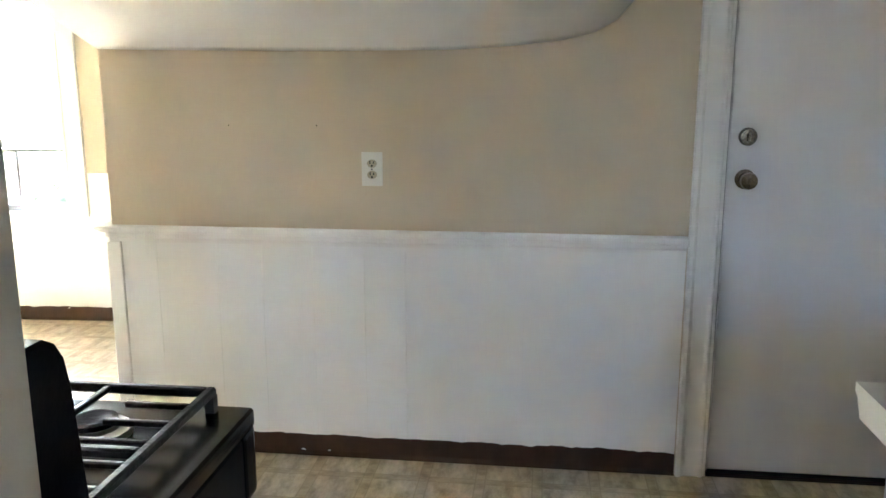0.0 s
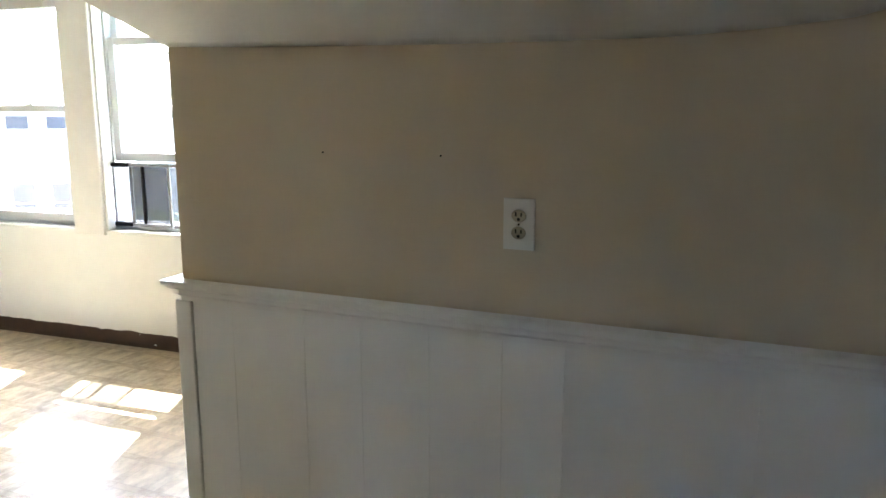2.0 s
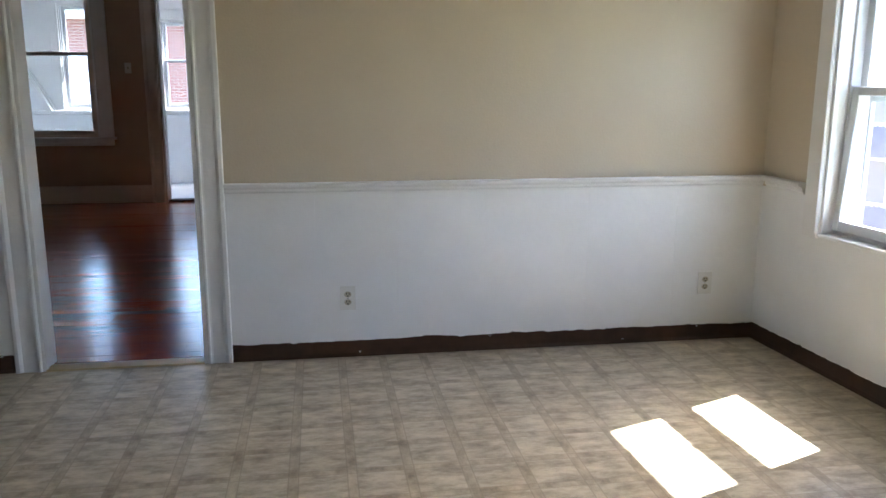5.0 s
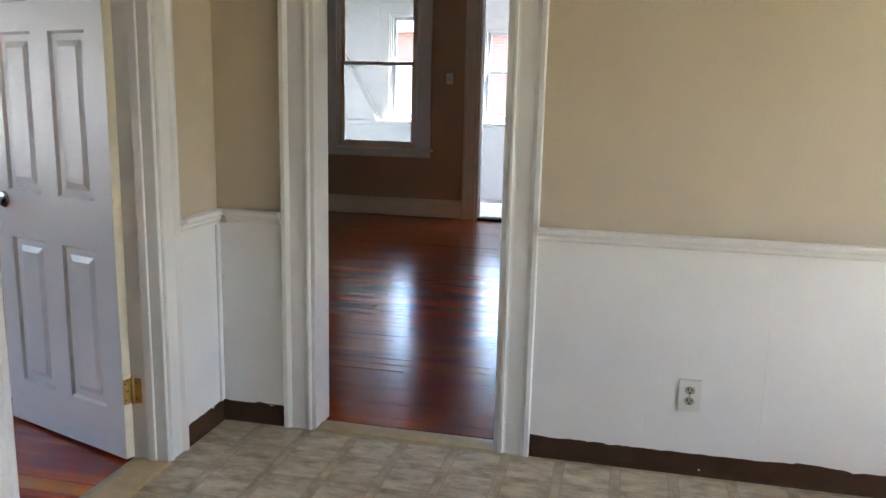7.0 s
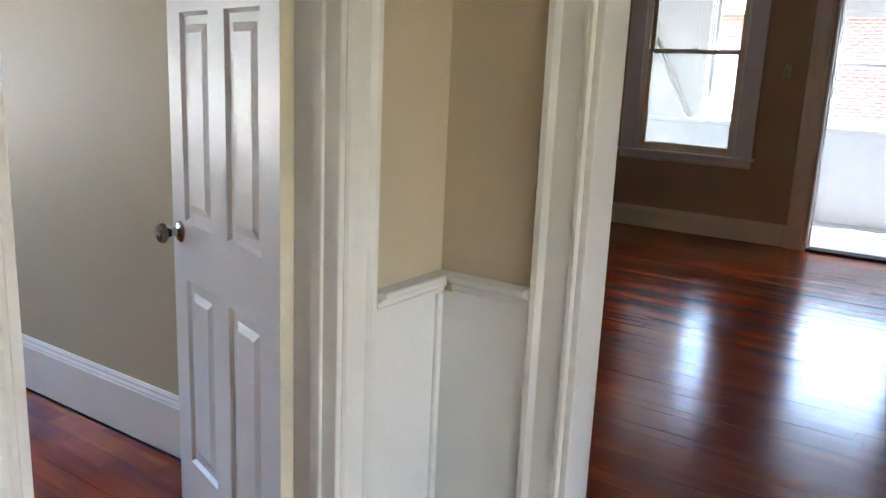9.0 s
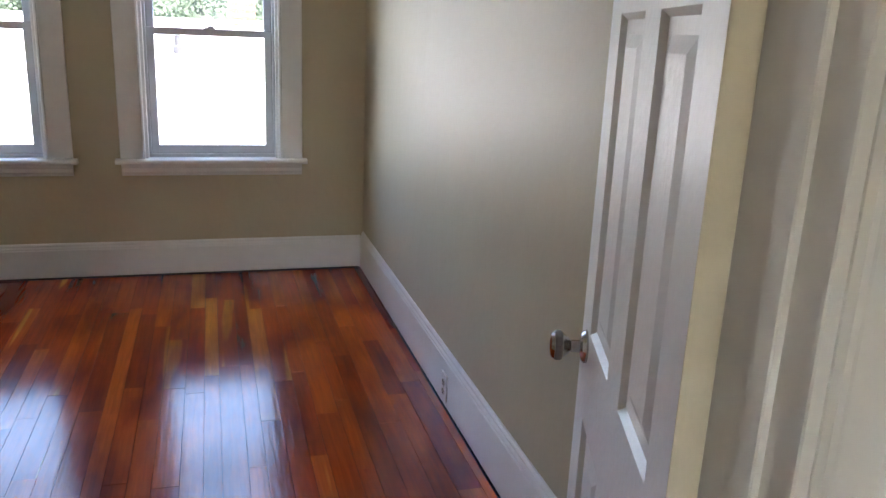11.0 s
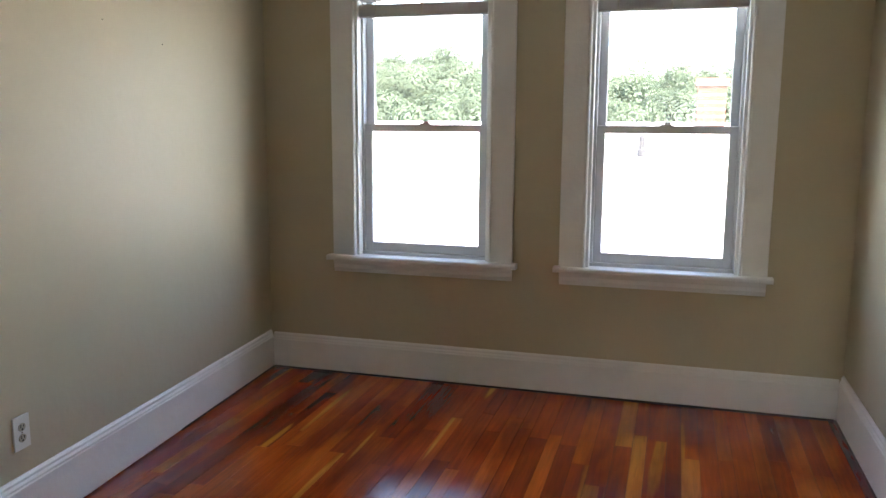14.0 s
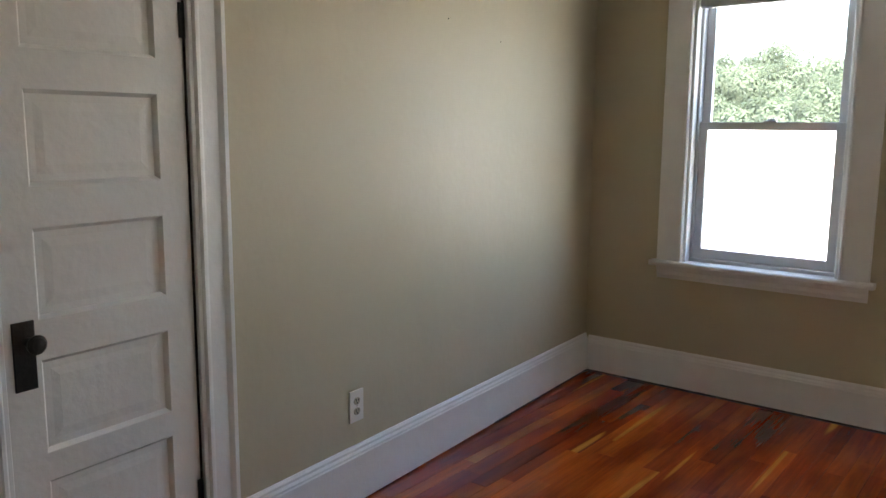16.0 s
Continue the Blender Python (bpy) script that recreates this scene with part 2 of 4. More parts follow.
def screen_mat():
    """Fine insect mesh: half open weave."""
    m = bpy.data.materials.new("insect_mesh")
    m.use_nodes = True
    nt = m.node_tree
    b, out = nt.nodes["Principled BSDF"], nt.nodes["Material Output"]
    b.inputs["Base Color"].default_value, b.inputs["Roughness"].default_value = (0.03, 0.03, 0.035, 1), 0.6
    t, mix = nt.nodes.new("ShaderNodeBsdfTransparent"), nt.nodes.new("ShaderNodeMixShader")
    geo, n = nt.nodes.new("ShaderNodeNewGeometry"), nt.nodes.new("ShaderNodeTexNoise")
    n.inputs["Scale"].default_value, n.inputs["Detail"].default_value = 60, 4
    rr = nt.nodes.new("ShaderNodeMapRange")
    rr.inputs["From Min"].default_value, rr.inputs["From Max"].default_value = 0.35, 0.65
    rr.inputs["To Min"].default_value, rr.inputs["To Max"].default_value = 0.42, 0.58
    nt.links.new(geo.outputs["Position"], n.inputs["Vector"])
    nt.links.new(n.outputs[0], rr.inputs[0])
    nt.links.new(rr.outputs[0], mix.inputs[0])
    nt.links.new(t.outputs[0], mix.inputs[1])
    nt.links.new(b.outputs[0], mix.inputs[2])
    nt.links.new(mix.outputs[0], out.inputs[0])
    return m


CREAM = mat("cream_wall_paint", (0.59, 0.505, 0.37), 0.5, 0.05, 2.2, 0.12, 90)
LRTRIM = mat("cream_trim_paint", (0.74, 0.65, 0.545), 0.36, 0.04, 7.0, 0.10, 45)
GREIGE = mat("beige_satin_wall_paint", (0.51, 0.449, 0.312), 0.5, 0.05, 1.7, 0.10, 30, spec=0.39, wave=0.2)
TAUPE = mat("tan_wall_paint", (0.46, 0.33, 0.215), 0.5, 0.05, 2.0, 0.12, 60)
WHITE = mat("white_gloss_paint", (0.80, 0.80, 0.78), 0.36, 0.03, 5.0, 0.08, 35)
TRIM = mat("white_trim_paint", (0.79, 0.785, 0.76), 0.34, 0.04, 7.0, 0.10, 45)
DOORW = mat("white_door_paint", (0.78, 0.775, 0.775), 0.33, 0.03, 4.0, 0.12, 55)
OLDDOOR = mat("old_white_door_paint", (0.72, 0.70, 0.66), 0.45, 0.05, 4.0, 0.2, 30)
EDGE = mat("bare_door_edge", (0.73, 0.67, 0.52), 0.6, 0.12, 9.0, 0.1, 60)
CEIL = mat("ceiling_paint", (0.80, 0.80, 0.78), 0.8, 0.03, 3.0, 0.15, 50)
VBASE = mat("brown_vinyl_base", (0.058, 0.028, 0.014), 0.5, 0.25, 14.0, 0.1, 60, spec=0.25)
VINYLW = mat("grey_white_window_vinyl", (0.62, 0.64, 0.66), 0.4, 0.03, 8.0, 0.04, 60)
ALU = mat("dull_aluminium", (0.45, 0.46, 0.47), 0.4, 0.08, 20.0, 0.05, 90, metal=0.8)
BLACK = mat("black_enamel", (0.008, 0.008, 0.009), 0.2, 0.1, 8.0, 0.02, 60, spec=0.25)
IRON = mat("cast_iron_grate", (0.014, 0.015, 0.02), 0.38, 0.2, 30.0, 0.2, 160, spec=0.35)
BLACKM = mat("black_plastic", (0.006, 0.006, 0.007), 0.42, 0.1, 20.0, 0.05, 90, spec=0.15)
BROWNM = mat("dark_bronze_hardware", (0.02, 0.016, 0.013), 0.42, 0.3, 40.0, 0.15, 90, metal=0.4)
STEEL = mat("polished_nickel", (0.42, 0.41, 0.39), 0.14, 0.1, 30.0, 0.05, 90, metal=1.0)
TARNISH = mat("tarnished_nickel", (0.16, 0.14, 0.115), 0.24, 0.5, 120.0, 0.1, 90, metal=0.9)
BRASS = mat("worn_brass", (0.62, 0.46, 0.18), 0.34, 0.2, 40.0, 0.1, 90, metal=0.9)
CRYSTAL = mat("knob_rim", (0.16, 0.155, 0.15), 0.15, 0.1, 60.0, 0.02, 60)
PLATE = mat("outlet_plastic", (0.72, 0.71, 0.66), 0.3, 0.02, 20.0, 0.02, 90)
IVORY = mat("ivory_receptacle", (0.40, 0.365, 0.27), 0.35, 0.04, 30.0, 0.02, 90)
SLOT = mat("dark_slot", (0.01, 0.01, 0.01), 0.8, 0.1, 20.0, 0.0, 60)
DARK = mat("dark_gap", (0.02, 0.014, 0.01), 0.9, 0.2, 20.0, 0.1, 60)
STRIP = mat("tan_threshold", (0.50, 0.38, 0.20), 0.4, 0.15, 20.0, 0.1, 60)
SLAT = mat("grey_blind_slat", (0.66, 0.66, 0.67), 0.45, 0.05, 10.0, 0.02, 60)
PORCHF = mat("porch_floor_paint", (0.58, 0.58, 0.56), 0.6, 0.08, 5.0, 0.15, 60)
VINYL = vinyl_mat()
BEDWOOD = wood_mat("orange_varnished_boards", [(0.0, (0.22, 0.028, 0.004)), (0.25, (0.38, 0.055, 0.006)), (0.7, (0.48, 0.082, 0.008)), (0.95, (0.54, 0.108, 0.012)), (0.985, (0.66, 0.22, 0.03))], 0.15, (0.62, 0.21, 0.028), 0.9)
LRWOOD = wood_mat("red_varnished_boards", [(0.0, (0.26, 0.040, 0.007)), (0.5, (0.31, 0.052, 0.009)), (1.0, (0.36, 0.068, 0.011))], 0.17, (0.38, 0.085, 0.016), 0.4)
FARPANE = mat("far_window_glass", (0.05, 0.052, 0.06), 0.8, 0.1, 2.0, 0.0, 60)
GLASS = glass_mat()
MESH = screen_mat()
BRICK = brick_mat("red_brick", (0.15, 0.05, 0.038), (0.19, 0.07, 0.052), (0.24, 0.2, 0.18), 0.85)
CHIMB = brick_mat("chimney_brick", (0.05, 0.023, 0.017), (0.064, 0.031, 0.023), (0.09, 0.066, 0.055), 1.6)
SIDING = mat("grey_siding", (0.275, 0.27, 0.26), 0.7, 0.06, 3.0, 0.1, 20)
SHINGLE = mat("grey_roof_shingle", (0.10, 0.095, 0.09), 0.95, 0.25, 3.0, 0.4, 30, spec=0.05)
# grey asphalt roof, base colour kept light for its blown-out look in sun
PALEROOF = mat("light_grey_asphalt", (0.34, 0.34, 0.33), 0.8, 0.08, 1.2, 0.2, 20)
LEAF = mat("tree_leaves", (0.056, 0.074, 0.050), 0.8, 0.6, 0.34, 0.1, 8, spec=0.08)
lt = LEAF.node_tree
tl, ad = lt.nodes.new("ShaderNodeBsdfTranslucent"), lt.nodes.new("ShaderNodeMixShader")
tl.inputs[0].default_value = (0.058, 0.078, 0.046, 1)
ad.inputs[0].default_value = 0.5
lt.links.new(lt.nodes["Principled BSDF"].outputs[0], ad.inputs[1])
lt.links.new(tl.outputs[0], ad.inputs[2])
lt.links.new(ad.outputs[0], lt.nodes["Material Output"].inputs[0])
PARAPET = mat("grey_blue_boards", (0.17, 0.18, 0.21), 0.8, 0.2, 3.0, 0.2, 20, spec=0.1)
BARK = mat("bark", (0.10, 0.075, 0.05), 0.9, 0.3, 6.0, 0.5, 20)
GRASS = mat("grass_ground", (0.09, 0.11, 0.05), 0.9, 0.3, 0.3, 0.3, 6)
PIPE = mat("galvanised_pipe", (0.022, 0.022, 0.024), 0.8, 0.1, 9.0, 0.1, 40, spec=0.1)


# ---- building blocks ----
def bx(bm, x0, x1, y0, y1, z0, z1, b=0.0, seg=1):
    """Adds a box, with rounded edges if b is given."""
    m = Matrix.Translation(((x0 + x1) / 2, (y0 + y1) / 2, (z0 + z1) / 2)) @ Matrix.Diagonal((abs(x1 - x0), abs(y1 - y0), abs(z1 - z0), 1))
    made = bmesh.ops.create_cube(bm, size=1, matrix=m)
    if b > 0:
        edges = list({e for v in made["verts"] for e in v.link_edges})
        bmesh.ops.bevel(bm, geom=edges, offset=b, segments=seg, profile=0.7, affect="EDGES")
    return bm


def box(*a, **k):
    return bx(bmesh.new(), *a, **k)


def moulding(bm, pts, x0, x1):
    """A profile of (y, z) points drawn along x."""
    a = [bm.verts.new((x0, y, z)) for y, z in pts]
    c = [bm.verts.new((x1, y, z)) for y, z in pts]
    n = len(pts)
    for i in range(n):
        bm.faces.new((a[i], a[(i + 1) % n], c[(i + 1) % n], c[i]))
    bm.faces.new(a[::-1])
    bm.faces.new(c)
    return bm


def upright(bm, pts, z0, z1):
    """A profile of (x, y) points drawn upwards."""
    a = [bm.verts.new((x, y, z0)) for x, y in pts]
    c = [bm.verts.new((x, y, z1)) for x, y in pts]
    n = len(pts)
    for i in range(n):
        bm.faces.new((a[i], a[(i + 1) % n], c[(i + 1) % n], c[i]))
    bm.faces.new(a[::-1])
    bm.faces.new(c)
    return bm


def turned(bm, prof, m, seg=20):
    """A turned piece: (radius, height) points spun about z, placed by m."""
    rings = [[bm.verts.new(m @ Vector((r * math.cos(2 * math.pi * i / seg), r * math.sin(2 * math.pi * i / seg), h))) for i in range(seg)] for r, h in prof]
    for a, c in zip(rings, rings[1:]):
        for i in range(seg):
            bm.faces.new((a[i], a[(i + 1) % seg], c[(i + 1) % seg], c[i]))
    bm.faces.new(rings[0][::-1])
    bm.faces.new(rings[-1])
    return bm


def mesh_of(name, bm, *mats):
    bmesh.ops.recalc_face_normals(bm, faces=bm.faces)
    me = bpy.data.meshes.new(name)
    bm.to_mesh(me)
    bm.free()
    for m in mats:
        me.materials.append(m)
    return me


def part(name, bm, material, parent, label="", m=None):
    ob = new(name, mesh_of(name, bm, material))
    ob.parent = parent
    if m is not None:
        ob.matrix_basis = m
    if label:
        ob["label"] = label
    return ob


def thing(name, m, label, category, group="", kind=""):
    ob = new(name)
    ob.empty_display_size = 0.1
    ob.matrix_basis = m
    return tagged(ob, label, category, group, kind)


def solid(name, bm, material, label, category, kind="structure", m=None):
    ob = new(name, mesh_of(name, bm, material))
    if m is not None:
        ob.matrix_basis = m
    return tagged(ob, label, category, kind=kind)


def wall_frame(p0, p1):
    """Axes of a wall seen from its room: x to the right along it from p0, y into it, z up."""
    d = Vector((p1[0] - p0[0], p1[1] - p0[1], 0)).normalized()
    n = Vector((-d.y, d.x, 0))
    return Matrix(((d.x, n.x, 0, p0[0]), (d.y, n.y, 0, p0[1]), (0, 0, 1, 0), (0, 0, 0, 1)))


def at(m, u=0.0, v=0.0, z=0.0):
    return m @ Matrix.Translation((u, v, z))


def wall(name, m, u0, u1, z1, thick, holes, inner, outer, label):
    """A wall with openings (u0, u1, z0, z1) through it; its back takes the paint of the next room."""
    bm = bmesh.new()
    cuts = sorted({u0, u1, *[h[0] for h in holes], *[h[1] for h in holes]})
    for a, c in zip(cuts, cuts[1:]):
        hs = [h for h in holes if h[0] < (a + c) / 2 < h[1]]
        if not hs:
            bx(bm, a, c, 0, thick, 0, z1)
        for h in hs:
            if h[2] > 0.01:
                bx(bm, a, c, 0, thick, 0, h[2])
            if h[3] < z1:
                bx(bm, a, c, 0, thick, h[3], z1)
    me = mesh_of(name, bm, inner, outer)
    for p in me.polygons:
        p.material_index = 1 if p.normal.y > 0.5 else 0
    ob = new(name, me)
    ob.matrix_basis = m
    return tagged(ob, label, "wall", kind="structure")


# ---- plan ----
H = 2.5
M_A = wall_frame((0, 0), (1, 0))                        # kitchen north wall
M_E = wall_frame((3.965, 0), (4.023, -1))               # kitchen east wall, slightly askew
M_W = wall_frame((0, -1), (0, 0))                       # kitchen west wall, u = y + 1
M_P = wall_frame((2.53, -3.235), (2.53, -5))            # stair partition, u = -3.235 - y
M_END = wall_frame((4.16, -3.235), (2.5, -3.235))       # north end of the stair enclosure
M_BW = wall_frame((-4.25, -3.12), (-4.25, 0))           # bedroom west wall, u = y + 3.12
M_BN = wall_frame((-4.25, -0.05), (0, -0.05))           # bedroom north wall, u = x + 4.25
SK = 0.066
M_BS = wall_frame((-0.12, -3.12 + SK * 4.13), (-4.25, -3.12))  # bedroom south wall, askew
M_BE = wall_frame((-0.12, -0.05), (-0.12, -3))          # bedroom side of the kitchen west wall
M_L = wall_frame((0, 5.6), (1, 5.6))                    # living room far wall, u = x
M_PO = wall_frame((0, 7.25), (1, 7.25))                 # porch outer wall, u = x


def s_u(x):
    """Distance along the askew south wall for a given x."""
    return (-0.12 - x) * math.sqrt(1 + SK * SK)


# floors
solid("floor_kitchen", box(-0.06, 4.4, -7.0, 0.06, -0.12, 0.0), VINYL, "worn tan parquet-print sheet vinyl floor", "floor")
solid("floor_back_kitchen", box(-2.4, -0.06, -7.0, -3.5, -0.12, 0.0), VINYL, "tan parquet-print sheet vinyl floor", "floor")
bed_floor = solid("floor_bedroom", box(-4.3, -0.06, -3.3, 0.0, -0.12, -0.016), DARK, "glossy orange-brown varnished strip wood floor", "floor")
lr_floor = solid("floor_living_room", box(-2.8, 3.4, 0.06, 5.68, -0.12, -0.016), DARK, "glossy dark red varnished strip wood floor", "floor")
solid("floor_porch", box(-2.8, 3.4, 5.68, 7.4, -0.12, 0.02), PORCHF, "pale grey painted porch floor", "floor")
solid("ceiling", box(-4.5, 4.5, -7.2, 5.72, H, H + 0.12), CEIL, "plain white plaster ceiling", "ceiling")
solid("ceiling_porch", box(-2.9, 3.5, 5.72, 7.5, H, H + 0.12), CEIL, "white porch ceiling", "ceiling")

# walls
wall("wall_north", M_A, -2.8, 4.2, H, 0.12, [(0.395, 1.145, 0, 2.03)], CREAM, TAUPE, "cream wall above white wainscot, with a doorway")
EW1, EW2 = (0.465, 1.18, 0.645, 2.0), (1.375, 2.10, 0.645, 2.0)
wall("wall_east", M_E, -0.02, 3.6, H, 0.18, [EW1, EW2], CREAM, SIDING, "cream wall with a pair of sash windows")
wall("wall_west", M_W, -3.66, 1.0, H, 0.12, [(-0.15, 0.59, 0, 2.03)], CREAM, GREIGE, "cream wall with the bedroom doorway")
wall("wall_partition", M_P, 0, 3.8, H, 0.12, [(2.165, 3.025, 0, 2.03)], CREAM, CREAM, "cream partition above white wainscot, with a door")
wall("wall_stair_end", M_END, 0, 1.505, H, 0.12, [], CREAM, CREAM, "plain cream end wall of the stair enclosure")
BW1, BW2 = (0.54, 1.305, 0.69, 2.16), (1.81, 2.565, 0.69, 2.16)
wall("wall_bedroom_west", M_BW, -0.3, 3.3, H, 0.2, [BW1, BW2], GREIGE, SIDING, "beige satin wall with two sash windows")
wall("wall_bedroom_north", M_BN, 0, 4.13, H, 0.048, [], GREIGE, GREIGE, "plain beige satin wall, softly reflective")
wall("wall_bedroom_south", M_BS, 0, 4.3, H, 0.12, [(s_u(-0.97), s_u(-1.555), 0, 1.98)], GREIGE, GREIGE, "beige satin wall with a closet door")
LW = (-1.60, -0.68, 0.74, 2.36)
wall("wall_living_north", M_L, -2.8, 3.4, H, 0.12, [LW, (-0.01, 0.80, 0, 2.34)], TAUPE, WHITE, "tan living room wall with a window and a porch door")
# the west wall's opening is unseen, added to brighten the living room
wall("wall_living_west", wall_frame((-2.68, 0.12), (-2.68, 5)), 0, 5.48, H, 0.12, [(1.0, 1.95, 0.9, 2.15)], TAUPE, TAUPE, "plain tan wall")
wall("wall_living_east", wall_frame((3.25, 5.6), (3.25, 0)), 0, 5.48, H, 0.12, [], TAUPE, TAUPE, "plain tan wall")
PW_HOLES = [(-1.50, -0.62, 1.0, 2.3), (-0.28, 0.75, 1.0, 2.12), (1.0, 2.3, 1.0, 2.2)]
wall("wall_porch", M_PO, -2.8, 3.4, H, 0.12, PW_HOLES, WHITE, SIDING, "white porch parapet wall with window openings")
# this wall's opening is added out of view for more skylight on the porch
wall("wall_porch_west", wall_frame((-2.68, 5.72), (-2.68, 7)), 0, 1.53, H, 0.12, [(0.3, 0.7, 1.0, 1.9)], WHITE, SIDING, "plain white porch wall")
wall("wall_porch_east", wall_frame((3.25, 7.25), (3.25, 6)), 0, 1.53, H, 0.12, [], WHITE, SIDING, "plain white porch wall")
wall("wall_south", wall_frame((4.0, -6.9), (0, -6.9)), -0.5, 6.4, H, 0.12, [], CREAM, CREAM, "plain cream wall")
# unseen opening added in this wall to light the partition from behind the camera
wall("wall_back_west", wall_frame((-2.3, -6.9), (-2.3, 0)), 0, 3.4, H, 0.12, [(1.12, 1.36, 1.25, 2.0)], CREAM, CREAM, "plain cream wall")
wall("wall_back_north", wall_frame((-2.3, -3.55), (0, -3.55)), -0.1, 2.18, H, 0.12, [], CREAM, CREAM, "plain cream wall")


# the white sloping soffit over the partition
def soffit():
    ys = [-3.235, -3.5, -4.0, -4.3, -4.53, -4.70, -4.864, -4.972, -5.04, -5.093, -5.15, -5.19, -5.22, -5.25]
    zs = [1.500, 1.494, 1.488, 1.488, 1.490, 1.500, 1.516, 1.542, 1.580, 1.641, 1.78, 1.98, 2.2, 2.5]
    xs = [2.529, 2.49, 2.45, 2.40, 2.2, 1.8, 1.2, 0.6, 0.01]
    bm = bmesh.new()

    def rise(x):
        d = 2.529 - x
        return 0.34 * d

    low = [[bm.verts.new((x, y, min(H - 0.004, z + rise(x)))) for x in xs] for y, z in zip(ys, zs)]
    top = [[bm.verts.new((x, y, H - 0.002)) for x in xs] for y in ys]
    for j in range(len(ys) - 1):
        for i in range(len(xs) - 1):
            bm.faces.new((low[j][i], low[j][i + 1], low[j + 1][i + 1], low[j + 1][i]))
            bm.faces.new((top[j][i], top[j + 1][i], top[j + 1][i + 1], top[j][i + 1]))
    for i in range(len(xs) - 1):
        bm.faces.new((low[0][i], top[0][i], top[0][i + 1], low[0][i + 1]))
        bm.faces.new((low[-1][i], low[-1][i + 1], top[-1][i + 1], top[-1][i]))
    for j in range(len(ys) - 1):
        bm.faces.new((low[j][0], low[j + 1][0], top[j + 1][0], top[j][0]))
        bm.faces.new((low[j][-1], top[j][-1], top[j + 1][-1], low[j + 1][-1]))
    ob = solid("soffit", bm, CEIL, "white plaster sloping soffit with a curved lower edge", "soffit")
    for p in ob.data.polygons:
        p.use_smooth = abs(p.normal.z) < 0.999 and abs(p.normal.y) < 0.99 and abs(p.normal.x) < 0.9


soffit()


# ---- trim ----
RAIL = [(0, 0), (-0.012, 0), (-0.012, 0.012), (-0.020, 0.020), (-0.020, 0.032), (-0.034, 0.040), (-0.034, 0.045), (-0.046, 0.048), (-0.046, 0.056), (-0.042, 0.060), (0, 0.060)]
BASE = [(0, 0.007), (-0.020, 0.007), (-0.020, 0.160), (-0.017, 0.166), (-0.017, 0.172), (-0.012, 0.182), (-0.012, 0.190), (-0.006, 0.200), (0, 0.200)]


def chair_rail(m, u0, u1, top=0.87):
    return solid("chair_rail", moulding(bmesh.new(), [(y, z + top - 0.06) for y, z in RAIL], u0, u1), TRIM, "white moulded wooden chair rail", "trim", m=m)


def baseboard(m, u0, u1, mt=None, tall=0.2):
    return solid("baseboard", moulding(bmesh.new(), [(y, z + tall - 0.2 if z > 0.1 else z) for y, z in BASE], u0, u1), mt or TRIM, "tall white painted wooden baseboard", "baseboard", m=m)


def vinyl_base(m, u0, u1, seed):
    """Brown cove base with a ragged painted top edge."""
    rnd = random.Random(seed)
    bm = bmesh.new()
    n = max(2, int((u1 - u0) / 0.018))
    rows = []
    z = 0.083
    for i in range(n + 1):
        u = u0 + (u1 - u0) * i / n
        z = 0.083 + 0.6 * (z - 0.083) + rnd.gauss(0, 0.0016) + (rnd.choice((0.004, -0.005)) if rnd.random() < 0.05 else 0)
        rows.append([bm.verts.new((u, y, w)) for y, w in ((0, 0.0015), (-0.019, 0.0015), (-0.014, 0.006), (-0.009, 0.018), (-0.008, z), (0, z))])
    for a, c in zip(rows, rows[1:]):
        for i in range(5):
            bm.faces.new((a[i], c[i], c[i + 1], a[i + 1]))
    bm.faces.new(rows[0][::-1])
    bm.faces.new(rows[-1])
    ob = solid("baseboard_vinyl", bm, VBASE, "dark brown vinyl cove base with ragged paint along its top", "baseboard", m=m)
    fl = bmesh.new()
    for k in range(max(1, int((u1 - u0) * 1.6))):
        u, w = rnd.uniform(u0, u1), rnd.choice((0.072, 0.078, 0.02))
        d = -0.0086 if w > 0.018 else -0.016
        l, hh = rnd.uniform(0.006, 0.022), rnd.uniform(0.003, 0.008)
        fl.faces.new([fl.verts.new(v) for v in ((u, d, w), (u + l, d, w + rnd.uniform(-0.003, 0.003)), (u + l * 0.8, d, w + hh), (u + l * 0.2, d, w + hh * 0.8))])
    ex = bmesh.ops.extrude_face_region(fl, geom=list(fl.faces))
    bmesh.ops.translate(fl, verts=[v for v in ex["geom"] if isinstance(v, bmesh.types.BMVert)], vec=(0, -0.0008, 0))
    part("paint_fleck", fl, WHITE, ob, "smears of white paint")
    return ob


def wainscot(m, cuts, top, label="white painted grooved wainscot boards"):
    """Sheet of grooved boards; each board between two grooves is its own piece."""
    base = thing("wainscot", m, label, "wainscot", kind="structure")
    part("backing", box(cuts[0], cuts[-1], -0.003, -0.0005, 0.0, top), WHITE, base)
    for a, c in zip(cuts, cuts[1:]):
        part("panel_board", box(a + 0.0002, c - 0.0002, -0.008, -0.0032, 0.004, top, b=0.0004), WHITE, base)
    return base


def rnd_cuts(u0, u1, seed, given=()):
    rnd = random.Random(seed)
    cuts, u = [u0], u0
    while True:
        u += rnd.choice((0.10, 0.15, 0.20, 0.20, 0.25))
        if u > u1 - 0.06:
            break
        if not any(abs(u - g) < 0.09 for g in given):
            cuts.append(u)
    return sorted(cuts + [g for g in given]) + [u1]


